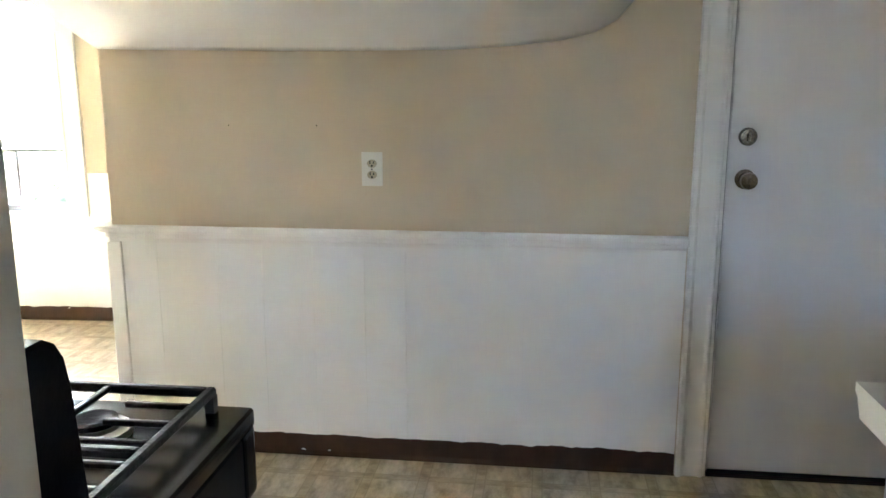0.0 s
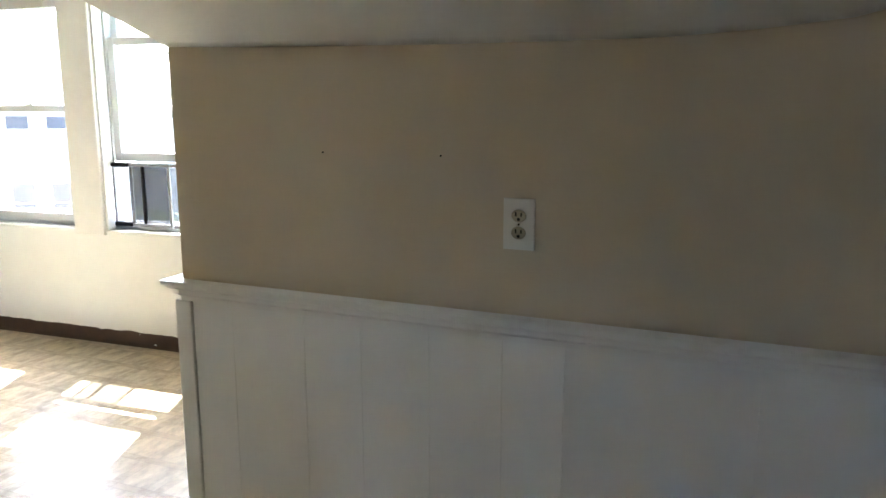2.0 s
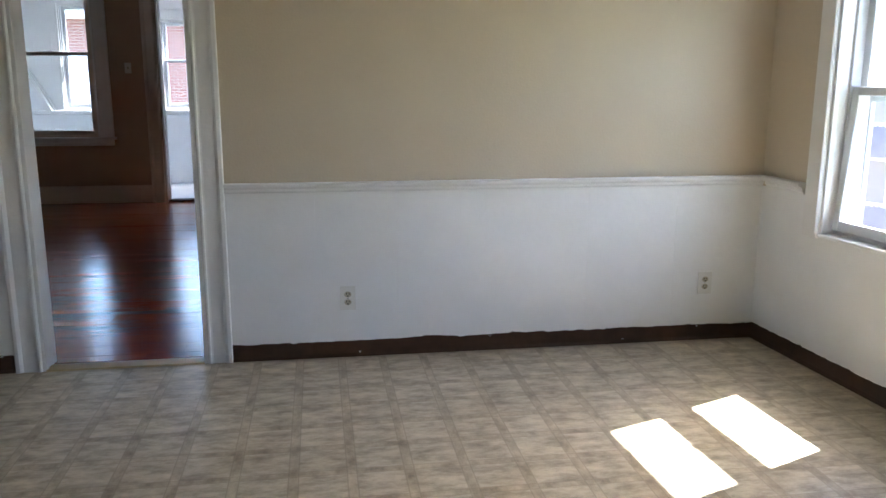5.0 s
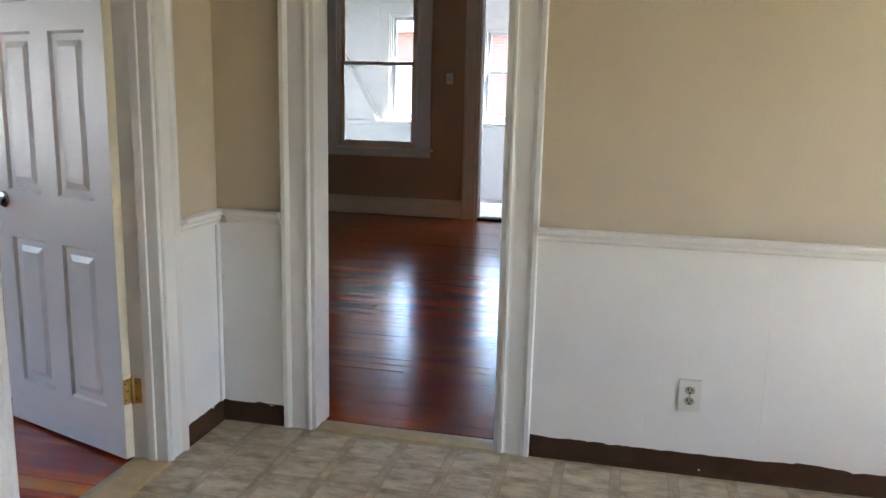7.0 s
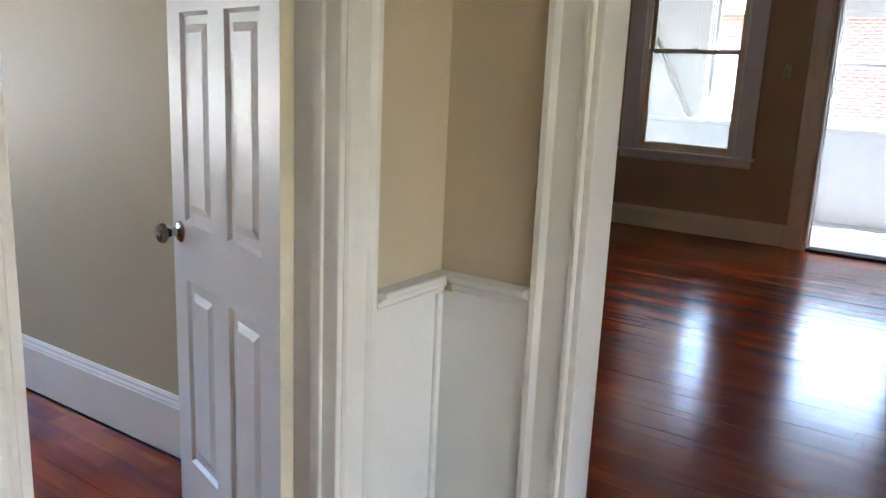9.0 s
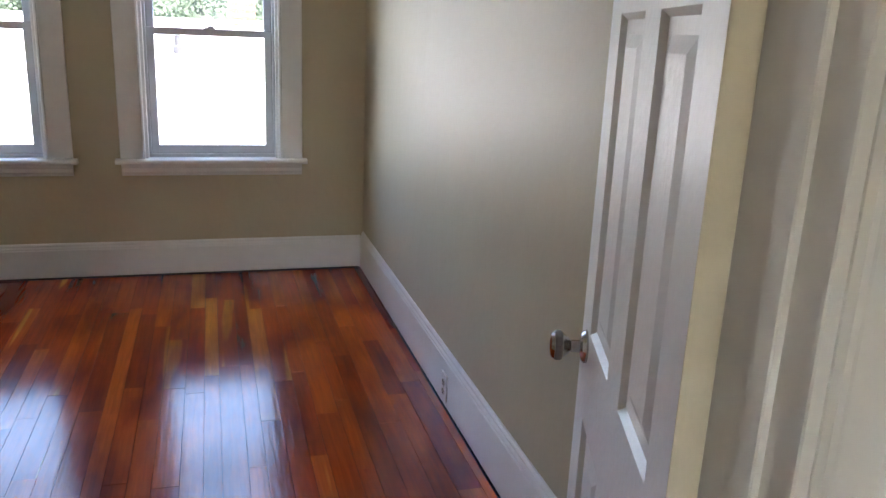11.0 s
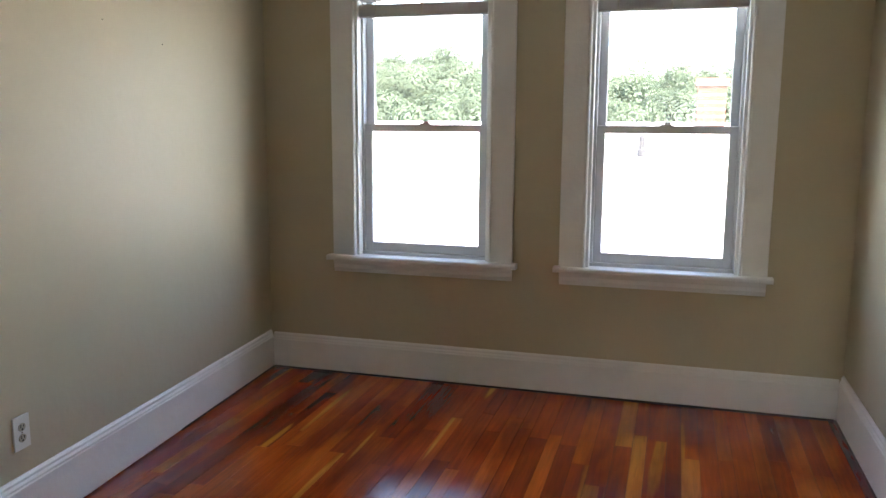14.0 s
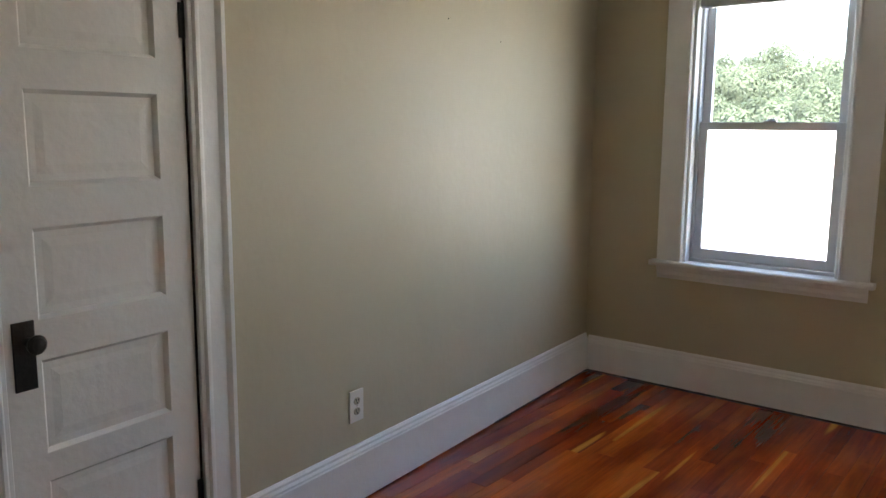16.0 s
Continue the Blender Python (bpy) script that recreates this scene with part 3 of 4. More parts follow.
CASE = [(0, 0), (0.0, -0.014), (0.006, -0.020), (0.014, -0.020), (0.018, -0.015), (0.026, -0.013), (0.078, -0.013), (0.084, -0.018), (0.092, -0.024), (0.106, -0.024), (0.110, -0.018), (0.110, 0)]


def casing(m, u0, u1, z1, owner_label, w=0.108, sides="lr", head=True, mt=None):
    """Moulded door casing round an opening from u0 to u1 that is z1 high."""
    base = thing("door_casing", m, owner_label, "door casing", kind="structure")
    k = w / 0.11
    mt = mt or TRIM
    if "l" in sides:
        part("casing_side", upright(bmesh.new(), [(u0 - x * k, y) for x, y in CASE], 0.0, z1 + 0.004), mt, base)
    if "r" in sides:
        part("casing_side", upright(bmesh.new(), [(u1 + x * k, y) for x, y in CASE], 0.0, z1 + 0.004), mt, base)
    if head:
        part("casing_head", box(u0 - w - 0.01, u1 + w + 0.01, -0.026, 0, z1 + 0.004, z1 + 0.125, b=0.004), mt, base)
    return base


def jambs(m, u0, u1, z1, depth, label, stop=0.06, mt=None):
    base = thing("door_jamb", m, label, "door frame", kind="structure")
    mt = mt or TRIM
    part("jamb", box(u0 - 0.001, u0 + 0.018, -0.012, depth + 0.012, 0.0, z1, b=0.002), mt, base)
    part("jamb", box(u1 - 0.018, u1 + 0.001, -0.012, depth + 0.012, 0.0, z1, b=0.002), mt, base)
    part("jamb_head", box(u0 + 0.018, u1 - 0.018, -0.012, depth + 0.012, z1 - 0.018, z1 + 0.001), mt, base)
    if stop:
        part("door_stop", box(u0 + 0.018, u0 + 0.030, stop, stop + 0.03, 0.0, z1 - 0.018, b=0.002), mt, base)
        part("door_stop", box(u1 - 0.030, u1 - 0.018, stop, stop + 0.03, 0.0, z1 - 0.018, b=0.002), mt, base)
    return base


# kitchen north wall
casing(M_A, 0.3945, 1.1455, 2.03, "white moulded casing of the living room doorway", w=0.117)
jambs(M_A, 0.395, 1.145, 2.03, 0.12, "white jambs of the living room doorway", stop=0)
wainscot(M_A, (0.008, 0.274), 0.815)
wainscot(M_A, (1.262, 1.675, 2.065, 2.50, 3.03, 3.50, 3.963), 0.815)
chair_rail(M_A, 0.047, 0.274)
chair_rail(M_A, 1.262, 3.96)
vinyl_base(M_A, 0.0, 0.274, 1)
vinyl_base(M_A, 1.262, 3.965, 2)
solid("threshold", moulding(bmesh.new(), [(-0.02, 0.0005), (-0.014, 0.007), (0.05, 0.009), (0.09, 0.0005)], 0.41, 1.13), STRIP, "worn tan threshold strip", "threshold", m=M_A)
solid("trim_corner", box(0.001, 0.018, -0.035, -0.0085, 0.085, 0.812, b=0.004), TRIM, "white corner bead between wainscots", "trim", m=M_A)
# kitchen east wall
solid("dado_east", box(0.002, 3.2, -0.006, -0.0005, 0.0, 0.644), WHITE, "white painted lower wall under the windows", "wall", m=M_E)
solid("dado_east_side", box(0.002, 0.355, -0.006, -0.0005, 0.644, 0.815), WHITE, "white painted lower wall beside the window", "wall", m=M_E)
solid("dado_east_end", box(2.215, 3.2, -0.006, -0.0005, 0.644, 0.88), WHITE, "white painted lower wall beside the window", "wall", m=M_E)
chair_rail(M_E, 0.047, 0.345)
vinyl_base(M_E, 0.0, 3.2, 4)
# kitchen west wall, u = y + 1
casing(M_W, -0.1505, 0.5905, 2.03, "white moulded casing of the bedroom doorway", w=0.111)
jambs(M_W, -0.15, 0.59, 2.03, 0.12, "white jambs of the bedroom doorway", stop=0.03)
wainscot(M_W, (0.706, 0.99), 0.815)
wainscot(M_W, rnd_cuts(-3.655, -0.262, 9), 0.755)
chair_rail(M_W, 0.706, 1.0)
chair_rail(M_W, -3.655, -0.262, top=0.81)
vinyl_base(M_W, 0.706, 1.0, 6)
vinyl_base(M_W, -3.655, -0.262, 7)
casing(M_BE, 0.355, 1.10, 2.03, "white moulded bedroom side of the door casing")
solid("threshold_bedroom", moulding(bmesh.new(), [(-0.03, 0.0005), (-0.02, 0.008), (0.10, 0.008), (0.13, 0.0005)], -0.13, 0.57), STRIP, "worn wooden bedroom threshold", "threshold", m=M_W)
# partition, u = -3.235 - y
wainscot(M_P, (0.036, 0.17, 0.40, 0.57, 0.76, 0.95, 1.10, 1.52, 2.066), 0.81)
solid("trim_corner_post", box(-0.022, 0.034, -0.014, 0.13, 0.0, 0.81, b=0.003), TRIM, "white corner board at the partition's end", "trim", m=M_P)
chair_rail(M_P, 0.0005, 2.066)
rail_end = bmesh.new()
for d, z0, z1 in ((0.012, 0.0, 0.016), (0.020, 0.016, 0.036), (0.034, 0.036, 0.047), (0.046, 0.047, 0.060)):
    bx(rail_end, -d, 0.0, -d, 0.125, 0.81 + z0, 0.81 + z1 - 0.0002, b=0.0015)
solid("chair_rail_end", rail_end, TRIM, "white moulded chair rail return round the wall end", "trim", m=M_P)
vinyl_base(M_P, 0.0, 2.066, 14)
casing(M_P, 2.165, 3.025, 2.03, "white moulded casing of the entry door", w=0.095)
jambs(M_P, 2.158, 3.032, 2.03, 0.12, "white jambs of the entry door", stop=0)
wainscot(M_P, rnd_cuts(3.18, 3.65, 17), 0.81)
chair_rail(M_P, 3.18, 3.66)
# bedroom
baseboard(M_BW, 0.018, 3.052, tall=0.208)
baseboard(M_BN, 0.018, 4.128, tall=0.232)
baseboard(M_BS, s_u(-1.66), s_u(-4.23), tall=0.222)
baseboard(M_BS, 0.0, s_u(-0.865))
casing(M_BS, s_u(-0.975), s_u(-1.55), 1.98, "old white moulded closet door casing", w=0.11)
jambs(M_BS, s_u(-0.97), s_u(-1.555), 1.98, 0.12, "old white jambs of the closet door", stop=0.05)
# near-black strips painting the shadow line between baseboard and floor
for bm_, a_, c_ in ((M_BW, 0.02, 3.04), (M_BS, s_u(-3.2), s_u(-4.22))):
    solid("baseboard_shade", box(a_, c_, -0.0215, -0.002, 0.0004, 0.0105, b=0.001), DARK, "dark strip for the shaded gap under the baseboard", "trim", m=bm_)
# living room
baseboard(M_L, -2.66, -0.17, LRTRIM)
casing(M_L, -0.02, 0.81, 2.34, "cream moulded casing of the porch door", w=0.15, mt=LRTRIM)
jambs(M_L, -0.01, 0.80, 2.34, 0.12, "white jambs of the porch door", stop=0.05)
solid("porch_threshold", box(0.0, 0.79, -0.02, 0.13, 0.001, 0.022, b=0.004), DARK, "dark worn porch door threshold", "threshold", m=M_L)


# ---- windows ----
def sash(name, owner, u0, u1, y0, z0, z1, side=0.042, top=0.04, bottom=0.05, deep=0.03, mt=None, m=None):
    """A sash with its pane."""
    mt = mt or VINYLW
    bm = bmesh.new()
    bx(bm, u0, u0 + side, y0, y0 + deep, z0, z1, b=0.003)
    bx(bm, u1 - side, u1, y0, y0 + deep, z0, z1, b=0.003)
    bx(bm, u0 + side - 0.004, u1 - side + 0.004, y0 + 0.002, y0 + deep - 0.002, z0, z0 + bottom, b=0.003)
    bx(bm, u0 + side - 0.004, u1 - side + 0.004, y0 + 0.002, y0 + deep - 0.002, z1 - top, z1, b=0.003)
    s = part(name, bm, mt, owner, m=m)
    part("pane", box(u0 + side - 0.002, u1 - side + 0.002, y0 + deep * 0.45, y0 + deep * 0.55, z0 + bottom - 0.002, z1 - top + 0.002), GLASS, s)
    return s


def sash_window(name, m, hole, meet, label, cas=0.12, stool=True, lift=0.0, tilt=0.0, recess=0.06, cas_l=True, cas_r=True, thick=0.2, head=True, mt=None):
    u0, u1, z0, z1 = hole
    w = thing(name, m, label, "window", kind="structure")
    mt = mt or VINYLW
    # lining
    for a, c in ((u0, u0 + 0.022), (u1 - 0.022, u1)):
        part("window_frame", box(a, c, -0.004, thick, z0, z1, b=0.002), TRIM, w)
    part("window_head", box(u0 + 0.022, u1 - 0.022, -0.004, thick, z1 - 0.022, z1), TRIM, w)
    for a, c in ((u0 + 0.022, u0 + 0.036), (u1 - 0.036, u1 - 0.022)):
        part("track", box(a, c, recess - 0.012, recess + 0.09, z0 + 0.02, z1 - 0.022, b=0.002), mt, w)
    part("window_bottom", box(u0 + 0.022, u1 - 0.022, recess - 0.02, thick + 0.03, z0 - 0.004, z0 + 0.022, b=0.003), mt, w)
    i0, i1 = u0 + 0.036, u1 - 0.036
    hgt = meet + 0.018 - (z0 + 0.022)
    low = sash("lower_sash", w, i0, i1, 0, 0, hgt, m=Matrix.Translation((0, 0, hgt)) @ Matrix.Translation((0, recess, z0 + 0.022 + lift)) @ Matrix.Rotation(tilt, 4, "X") @ Matrix.Translation((0, 0, -hgt)), mt=mt)
    lk = bmesh.new()
    c = (i0 + i1) / 2
    bx(lk, c - 0.03, c + 0.03, 0.002, 0.028, hgt, hgt + 0.008, b=0.002)
    bx(lk, c - 0.012, c + 0.022, 0.006, 0.02, hgt + 0.008, hgt + 0.018, b=0.003)
    part("sash_lock", lk, ALU, low, "metal sash lock")
    sash("upper_sash", w, i0, i1, recess + 0.036, meet - 0.018, z1 - 0.022, bottom=0.036, mt=mt)
    # casing
    k = 0.02
    if cas_l:
        part("casing", box(u0 - cas, u0 + 0.006, -k, 0, z0 + (0.0 if stool else -0.02), z1 + 0.004, b=0.003), TRIM, w)
        part("casing_bead", box(u0 - 0.012, u0 + 0.004, -k - 0.006, -k + 0.002, z0, z1, b=0.003), TRIM, w)
    if cas_r:
        part("casing", box(u1 - 0.006, u1 + cas, -k, 0, z0 + (0.0 if stool else -0.02), z1 + 0.004, b=0.003), TRIM, w)
        part("casing_bead", box(u1 - 0.004, u1 + 0.012, -k - 0.006, -k + 0.002, z0, z1, b=0.003), TRIM, w)
    if head:
        part("casing_head", box(u0 - cas - 0.01, u1 + cas + 0.01, -k - 0.006, 0, z1 + 0.004, z1 + 0.13, b=0.004), TRIM, w)
    if stool:
        part("window_sill", moulding(bmesh.new(), [(recess, z0 + 0.003), (-0.058, z0 + 0.003), (-0.064, z0 - 0.004), (-0.064, z0 - 0.018), (-0.058, z0 - 0.024), (0, z0 - 0.024), (0, z0 - 0.01), (recess, z0 - 0.01)], u0 - cas - 0.025, u1 + cas + 0.025), TRIM, w)
        part("apron", moulding(bmesh.new(), [(0, z0 - 0.024), (-0.030, z0 - 0.024), (-0.026, z0 - 0.045), (-0.022, z0 - 0.05), (-0.022, z0 - 0.072), (-0.016, z0 - 0.078), (-0.012, z0 - 0.094), (0, z0 - 0.094)], u0 - cas + 0.004, u1 + cas - 0.004), TRIM, w)
    else:
        part("window_sill", box(u0, u1, -0.012, recess - 0.02, z0 - 0.012, z0 + 0.004, b=0.003), WHITE, w)
    return w


sash_window("window_1", M_E, EW1, 1.30, "white sash window, its lower sash hanging askew", cas=0.10, stool=False, recess=0.075, tilt=radians(-3.6), cas_r=False, thick=0.18, head=False)
sash_window("window_2", M_E, EW2, 1.30, "white sash window raised over a sliding screen", cas=0.11, stool=False, recess=0.075, lift=0.352, cas_l=False, thick=0.18, head=False)
solid("trim_mullion", box(1.174, 1.381, -0.022, 0, 0.62, 2.004, b=0.004), TRIM, "broad white mullion casing between windows", "trim", m=M_E)
solid("trim_window_head", box(0.36, 2.22, -0.024, 0, 2.004, 2.12, b=0.004), TRIM, "white head casing over paired windows", "trim", m=M_E)
sash_window("window_3", M_BW, BW1, 1.40, "white sash window with grey vinyl sashes", cas=0.13)
sash_window("window_4", M_BW, BW2, 1.40, "white sash window with grey vinyl sashes", cas=0.13)
sash_window("window_5", M_L, LW, 1.64, "cream living room sash window onto the porch", cas=0.15, thick=0.12, recess=0.02, mt=LRTRIM)


M_LW = wall_frame((-2.68, 0.12), (-2.68, 5))
# added window, out of view, only there to let daylight in
sash_window("window_10", M_LW, (1.0, 1.8, 0.9, 2.1), 1.5, "added unseen sash window that brightens the living room", cas=0.13, thick=0.12, recess=0.02)


def storm(m, hole):
    """Exterior storm frame outside a sash window."""
    u0, u1, z0, z1 = hole
    t = thing("storm_window", m, "aluminium storm frame outside the sash window", "storm window", "storm windows")
    bm = bmesh.new()
    bx(bm, u0 + 0.004, u0 + 0.034, 0.182, 0.2, z0, z1)
    bx(bm, u1 - 0.016, u1 - 0.004, 0.182, 0.2, z0, z1)
    bx(bm, u0 + 0.034, u1 - 0.016, 0.182, 0.2, z1 - 0.03, z1)
    bx(bm, u0 + 0.034, u1 - 0.016, 0.182, 0.2, z0, z0 + 0.03)
    part("frame_rails", bm, ALU, t)
    part("meeting_rail", box(u0 + 0.034, u1 - 0.016, 0.182, 0.205, 1.25, 1.345), ALU, t)


storm(M_E, EW1)
storm(M_E, EW2)


def screen(m):
    """The sliding screen under the raised sash."""
    t = thing("window_screen", m, "adjustable sliding window screen in an aluminium frame", "window screen")
    z0, z1, d = 0.0, 0.345, 0.04
    for a, c, y in ((0.02, 0.40, d), (0.13, 0.69, d + 0.012)):
        bm = bmesh.new()
        bx(bm, a, a + 0.016, y, y + 0.01, z0, z1, b=0.002)
        bx(bm, c - 0.016, c, y, y + 0.01, z0, z1, b=0.002)
        bx(bm, a + 0.016, c - 0.016, y, y + 0.01, z0, z0 + 0.018, b=0.002)
        bx(bm, a + 0.016, c - 0.016, y, y + 0.01, z1 - 0.018, z1, b=0.002)
        f = part("screen_frame", bm, ALU, t)
        part("mesh", box(a + 0.014, c - 0.014, y + 0.004, y + 0.005, z0 + 0.016, z1 - 0.016), MESH, f, "dark insect mesh")
    for zz in (z0, z1 - 0.022):
        part("corner_guide", box(0.02, 0.14, d - 0.006, d + 0.024, zz, zz + 0.022, b=0.003), BLACKM, t, "black plastic corner guide")
    part("stile", box(0.215, 0.235, d - 0.004, d + 0.008, z0 + 0.018, z1 - 0.018, b=0.002), BLACKM, t)
    return t


screen(at(M_E, 1.385, 0.0, 0.668))


def blind(m, width, drop, label):
    """A mini blind pulled up to a stack of slats."""
    b = thing("mini_blind", m, label, "window blind", "window blinds")
    part("headrail", box(0, width, -0.012, 0.018, -0.028, 0, b=0.003), SLAT, b)
    n = 24
    for i in range(n):
        z = -0.034 - (drop - 0.115) * i / 6 if i < 6 else -drop + 0.070 - 0.054 * (i - 6) / 18
        bm = bmesh.new()
        moulding(bm, [(-0.012, z - 0.003), (0.0, z), (0.013, z - 0.003), (0.013, z - 0.0048), (0.0, z - 0.002), (-0.012, z - 0.0048)], 0.003, width - 0.003)
        part("slat", bm, SLAT, b)
    part("bottom_rail", box(0.002, width - 0.002, -0.012, 0.014, -drop, -drop + 0.016, b=0.004), SLAT, b)
    for k in (0.14, 0.5, 0.86):
        part("cord", box(width * k - 0.004, width * k + 0.004, -0.0145, -0.0125, -drop, -0.02), PLATE, b)
    return b


blind(at(M_BW, 0.565, 0.02, 2.135), 0.715, 0.155, "grey-white mini blind pulled fully up")
blind(at(M_BW, 1.835, 0.02, 2.135), 0.705, 0.165, "grey-white mini blind pulled fully up")
blind(at(M_E, 0.49, 0.02, 1.975), 0.665, 0.15, "grey-white mini blind pulled fully up")
blind(at(M_E, 1.40, 0.02, 1.975), 0.675, 0.15, "grey-white mini blind pulled fully up")


def tassel(m):
    t = thing("blind_pull", m, "small yellowed plastic blind cord pull", "blind pull", "cord pulls")
    part("tassel", turned(bmesh.new(), [(0.003, 0.03), (0.006, 0.02), (0.009, 0.0), (0.008, -0.004)], Matrix()), BRASS, t)
    part("cord", box(-0.0012, 0.0012, -0.0012, 0.0012, 0.03, 0.14), PLATE, t)


tassel(at(M_BW, 1.36, -0.030, 2.06))
tassel(at(M_BW, 1.64, -0.030, 2.08))


# ---- doors ----
def raised_panel(bm, u0, u1, z0, z1, y, depth, inset, sgn, field=0.25):
    """A raised field inside a sunk frame; y is the door's face, sgn the way out of it."""
    pts = [(0.0, -0.012), (0.010, -depth), (inset, -depth), (inset + 0.022, -depth * field)]
    loops = []
    for d, h in pts:
        loops.append([bm.verts.new(v) for v in ((u0 + d, y + sgn * h * 1.0, z0 + d), (u1 - d, y + sgn * h, z0 + d), (u1 - d, y + sgn * h, z1 - d), (u0 + d, y + sgn * h, z1 - d))])
    loops[0] = [bm.verts.new(v) for v in ((u0, y, z0), (u1, y, z0), (u1, y, z1), (u0, y, z1))]
    for a, c in zip(loops, loops[1:]):
        for i in range(4):
            bm.faces.new((a[i], a[(i + 1) % 4], c[(i + 1) % 4], c[i]))
    bm.faces.new(loops[-1])


def panel_leaf(owner, width, height, thick, cols, rows, mt, inset=0.022, depth=0.009, field=0.25):
    """A door leaf from x=0 to width, y=0 (front) to thick, with sunk panels in both faces."""
    bm = bmesh.new()
    us = sorted({0.0, width, *[v for c in cols for v in c]})
    zs = sorted({0.0, height, *[v for r in rows for v in r]})
    for y, sg in ((0.0, -1), (thick, 1)):
        for a, c in zip(us, us[1:]):
            for d, e in zip(zs, zs[1:]):
                if (a, c) in cols and (d, e) in rows:
                    continue
                bm.faces.new([bm.verts.new(v) for v in ((a, y, d), (c, y, d), (c, y, e), (a, y, e))])
    bmesh.ops.remove_doubles(bm, verts=bm.verts, dist=0.0002)
    leaf = part("leaf", bm, mt, owner)
    for c in cols:
        for r in rows:
            pb = bmesh.new()
            raised_panel(pb, c[0], c[1], r[0], r[1], 0.0, depth, inset, -1, field)
            raised_panel(pb, c[0], c[1], r[0], r[1], thick, depth, inset, 1, field)
            part("door_panel", pb, mt, leaf)
    return leaf


def edges(owner, width, height, thick, mt, label=""):
    bm = bmesh.new()
    bx(bm, -0.0008, 0.0016, 0.0004, thick - 0.0004, 0, height)
    bx(bm, width - 0.0016, width + 0.0008, 0.0004, thick - 0.0004, 0, height)
    bx(bm, 0.0016, width - 0.0016, 0.0004, thick - 0.0004, 0, 0.0016)
    bx(bm, 0.0016, width - 0.0016, 0.0004, thick - 0.0004, height - 0.0016, height)
    return part("door_edge", bm, mt, owner, label)


def hinge(owner, m, mt, label, size=0.09):
    h = part("hinge", box(-0.03, 0.0, -0.001, 0.0015, -size / 2, size / 2, b=0.0006), mt, owner, label, m=m)
    part("hinge_plate", box(0.0, 0.03, -0.001, 0.0015, -size / 2, size / 2, b=0.0006), mt, h)
    part("knuckle", turned(bmesh.new(), [(0.003, -size / 2 - 0.006), (0.006, -size / 2), (0.006, size / 2), (0.003, size / 2 + 0.006)], Matrix.Translation((0, -0.005, 0)), 10), mt, h)
    for u, z in ((-0.02, -0.03), (-0.01, 0.0), (-0.02, 0.03), (0.02, -0.03), (0.012, 0.0), (0.02, 0.03)):
        part("screw", turned(bmesh.new(), [(0.003, 0), (0.0025, 0.0012)], Matrix.Translation((u, -0.001, z)) @ Matrix.Rotation(radians(90), 4, "X"), 8), BROWNM, h)


def bedroom_door():
    """The open bedroom door, hinged at the doorway's north jamb; x runs from hinge to latch on its south face."""
    p0, p1 = Vector((-0.132, -0.464)), Vector((-0.800, -0.242))
    d = (p1 - p0).normalized()
    n = Vector((-d.y, d.x))
    n = n if n.y > 0 else -n
    m = Matrix(((d.x, n.x, 0, p0.x), (d.y, n.y, 0, p0.y), (0, 0, 1, 0.012), (0, 0, 0, 1)))
    t = thing("door_bedroom", m, "white six-panel door standing open into the bedroom", "door")
    cols = [(0.098, 0.300), (0.402, 0.606)]
    rows = [(0.175, 0.752), (0.925, 1.500), (1.600, 1.86)]
    panel_leaf(t, 0.704, 1.99, 0.035, cols, rows, DOORW, inset=0.032, depth=0.010)
    edges(t, 0.704, 1.99, 0.035, EDGE, "unpainted yellowish door edge")
    for y, sg in ((0.0, -1), (0.035, 1)):
        rot = Matrix.Translation((0.640, y, 0.888)) @ Matrix.Rotation(radians(90 * -sg), 4, "X")
        k = part("knob", turned(bmesh.new(), [(0.012, 0.012), (0.012, 0.03), (0.016, 0.034), (0.026, 0.046), (0.027, 0.062), (0.022, 0.068), (0.006, 0.070)], rot), STEEL, t, "shiny knob with a clear rim")
        part("rose", turned(bmesh.new(), [(0.032, 0.0), (0.032, 0.004), (0.026, 0.010), (0.013, 0.013)], rot), STEEL, k)
        part("knob_ring", turned(bmesh.new(), [(0.0275, 0.047), (0.029, 0.050), (0.029, 0.058), (0.0275, 0.061)], rot), CRYSTAL, k)
    for z in (0.252, 1.78):
        h = part("hinge", box(-0.0022, -0.0006, 0.001, 0.034, z - 0.047, z + 0.047, b=0.0006), BRASS, t, "worn brass hinge with paint on it")
        part("jamb_plate", box(-0.123, -0.080, -0.4298, -0.4282, z - 0.035, z + 0.059, b=0.0006), BRASS, h, m=m.inverted())
        part("knuckle", turned(bmesh.new(), [(0.003, z - 0.053), (0.0065, z - 0.047), (0.0065, z + 0.047), (0.003, z + 0.053)], Matrix.Translation((-0.006, 0.037, 0)), 10), BRASS, h)
        for y, dz in ((0.009, -0.03), (0.018, 0.0), (0.009, 0.03)):
            part("screw", turned(bmesh.new(), [(0.003, 0), (0.0025, 0.0012)], Matrix.Translation((-0.0022, y, z + dz)) @ Matrix.Rotation(radians(-90), 4, "Y"), 8), BROWNM, h)
            part("screw", turned(bmesh.new(), [(0.003, 0), (0.0025, 0.0012)], m.inverted() @ Matrix.Translation((-0.092 - y, -0.4298, z + dz + 0.012)) @ Matrix.Rotation(radians(90), 4, "X"), 8), BROWNM, h)


bedroom_door()


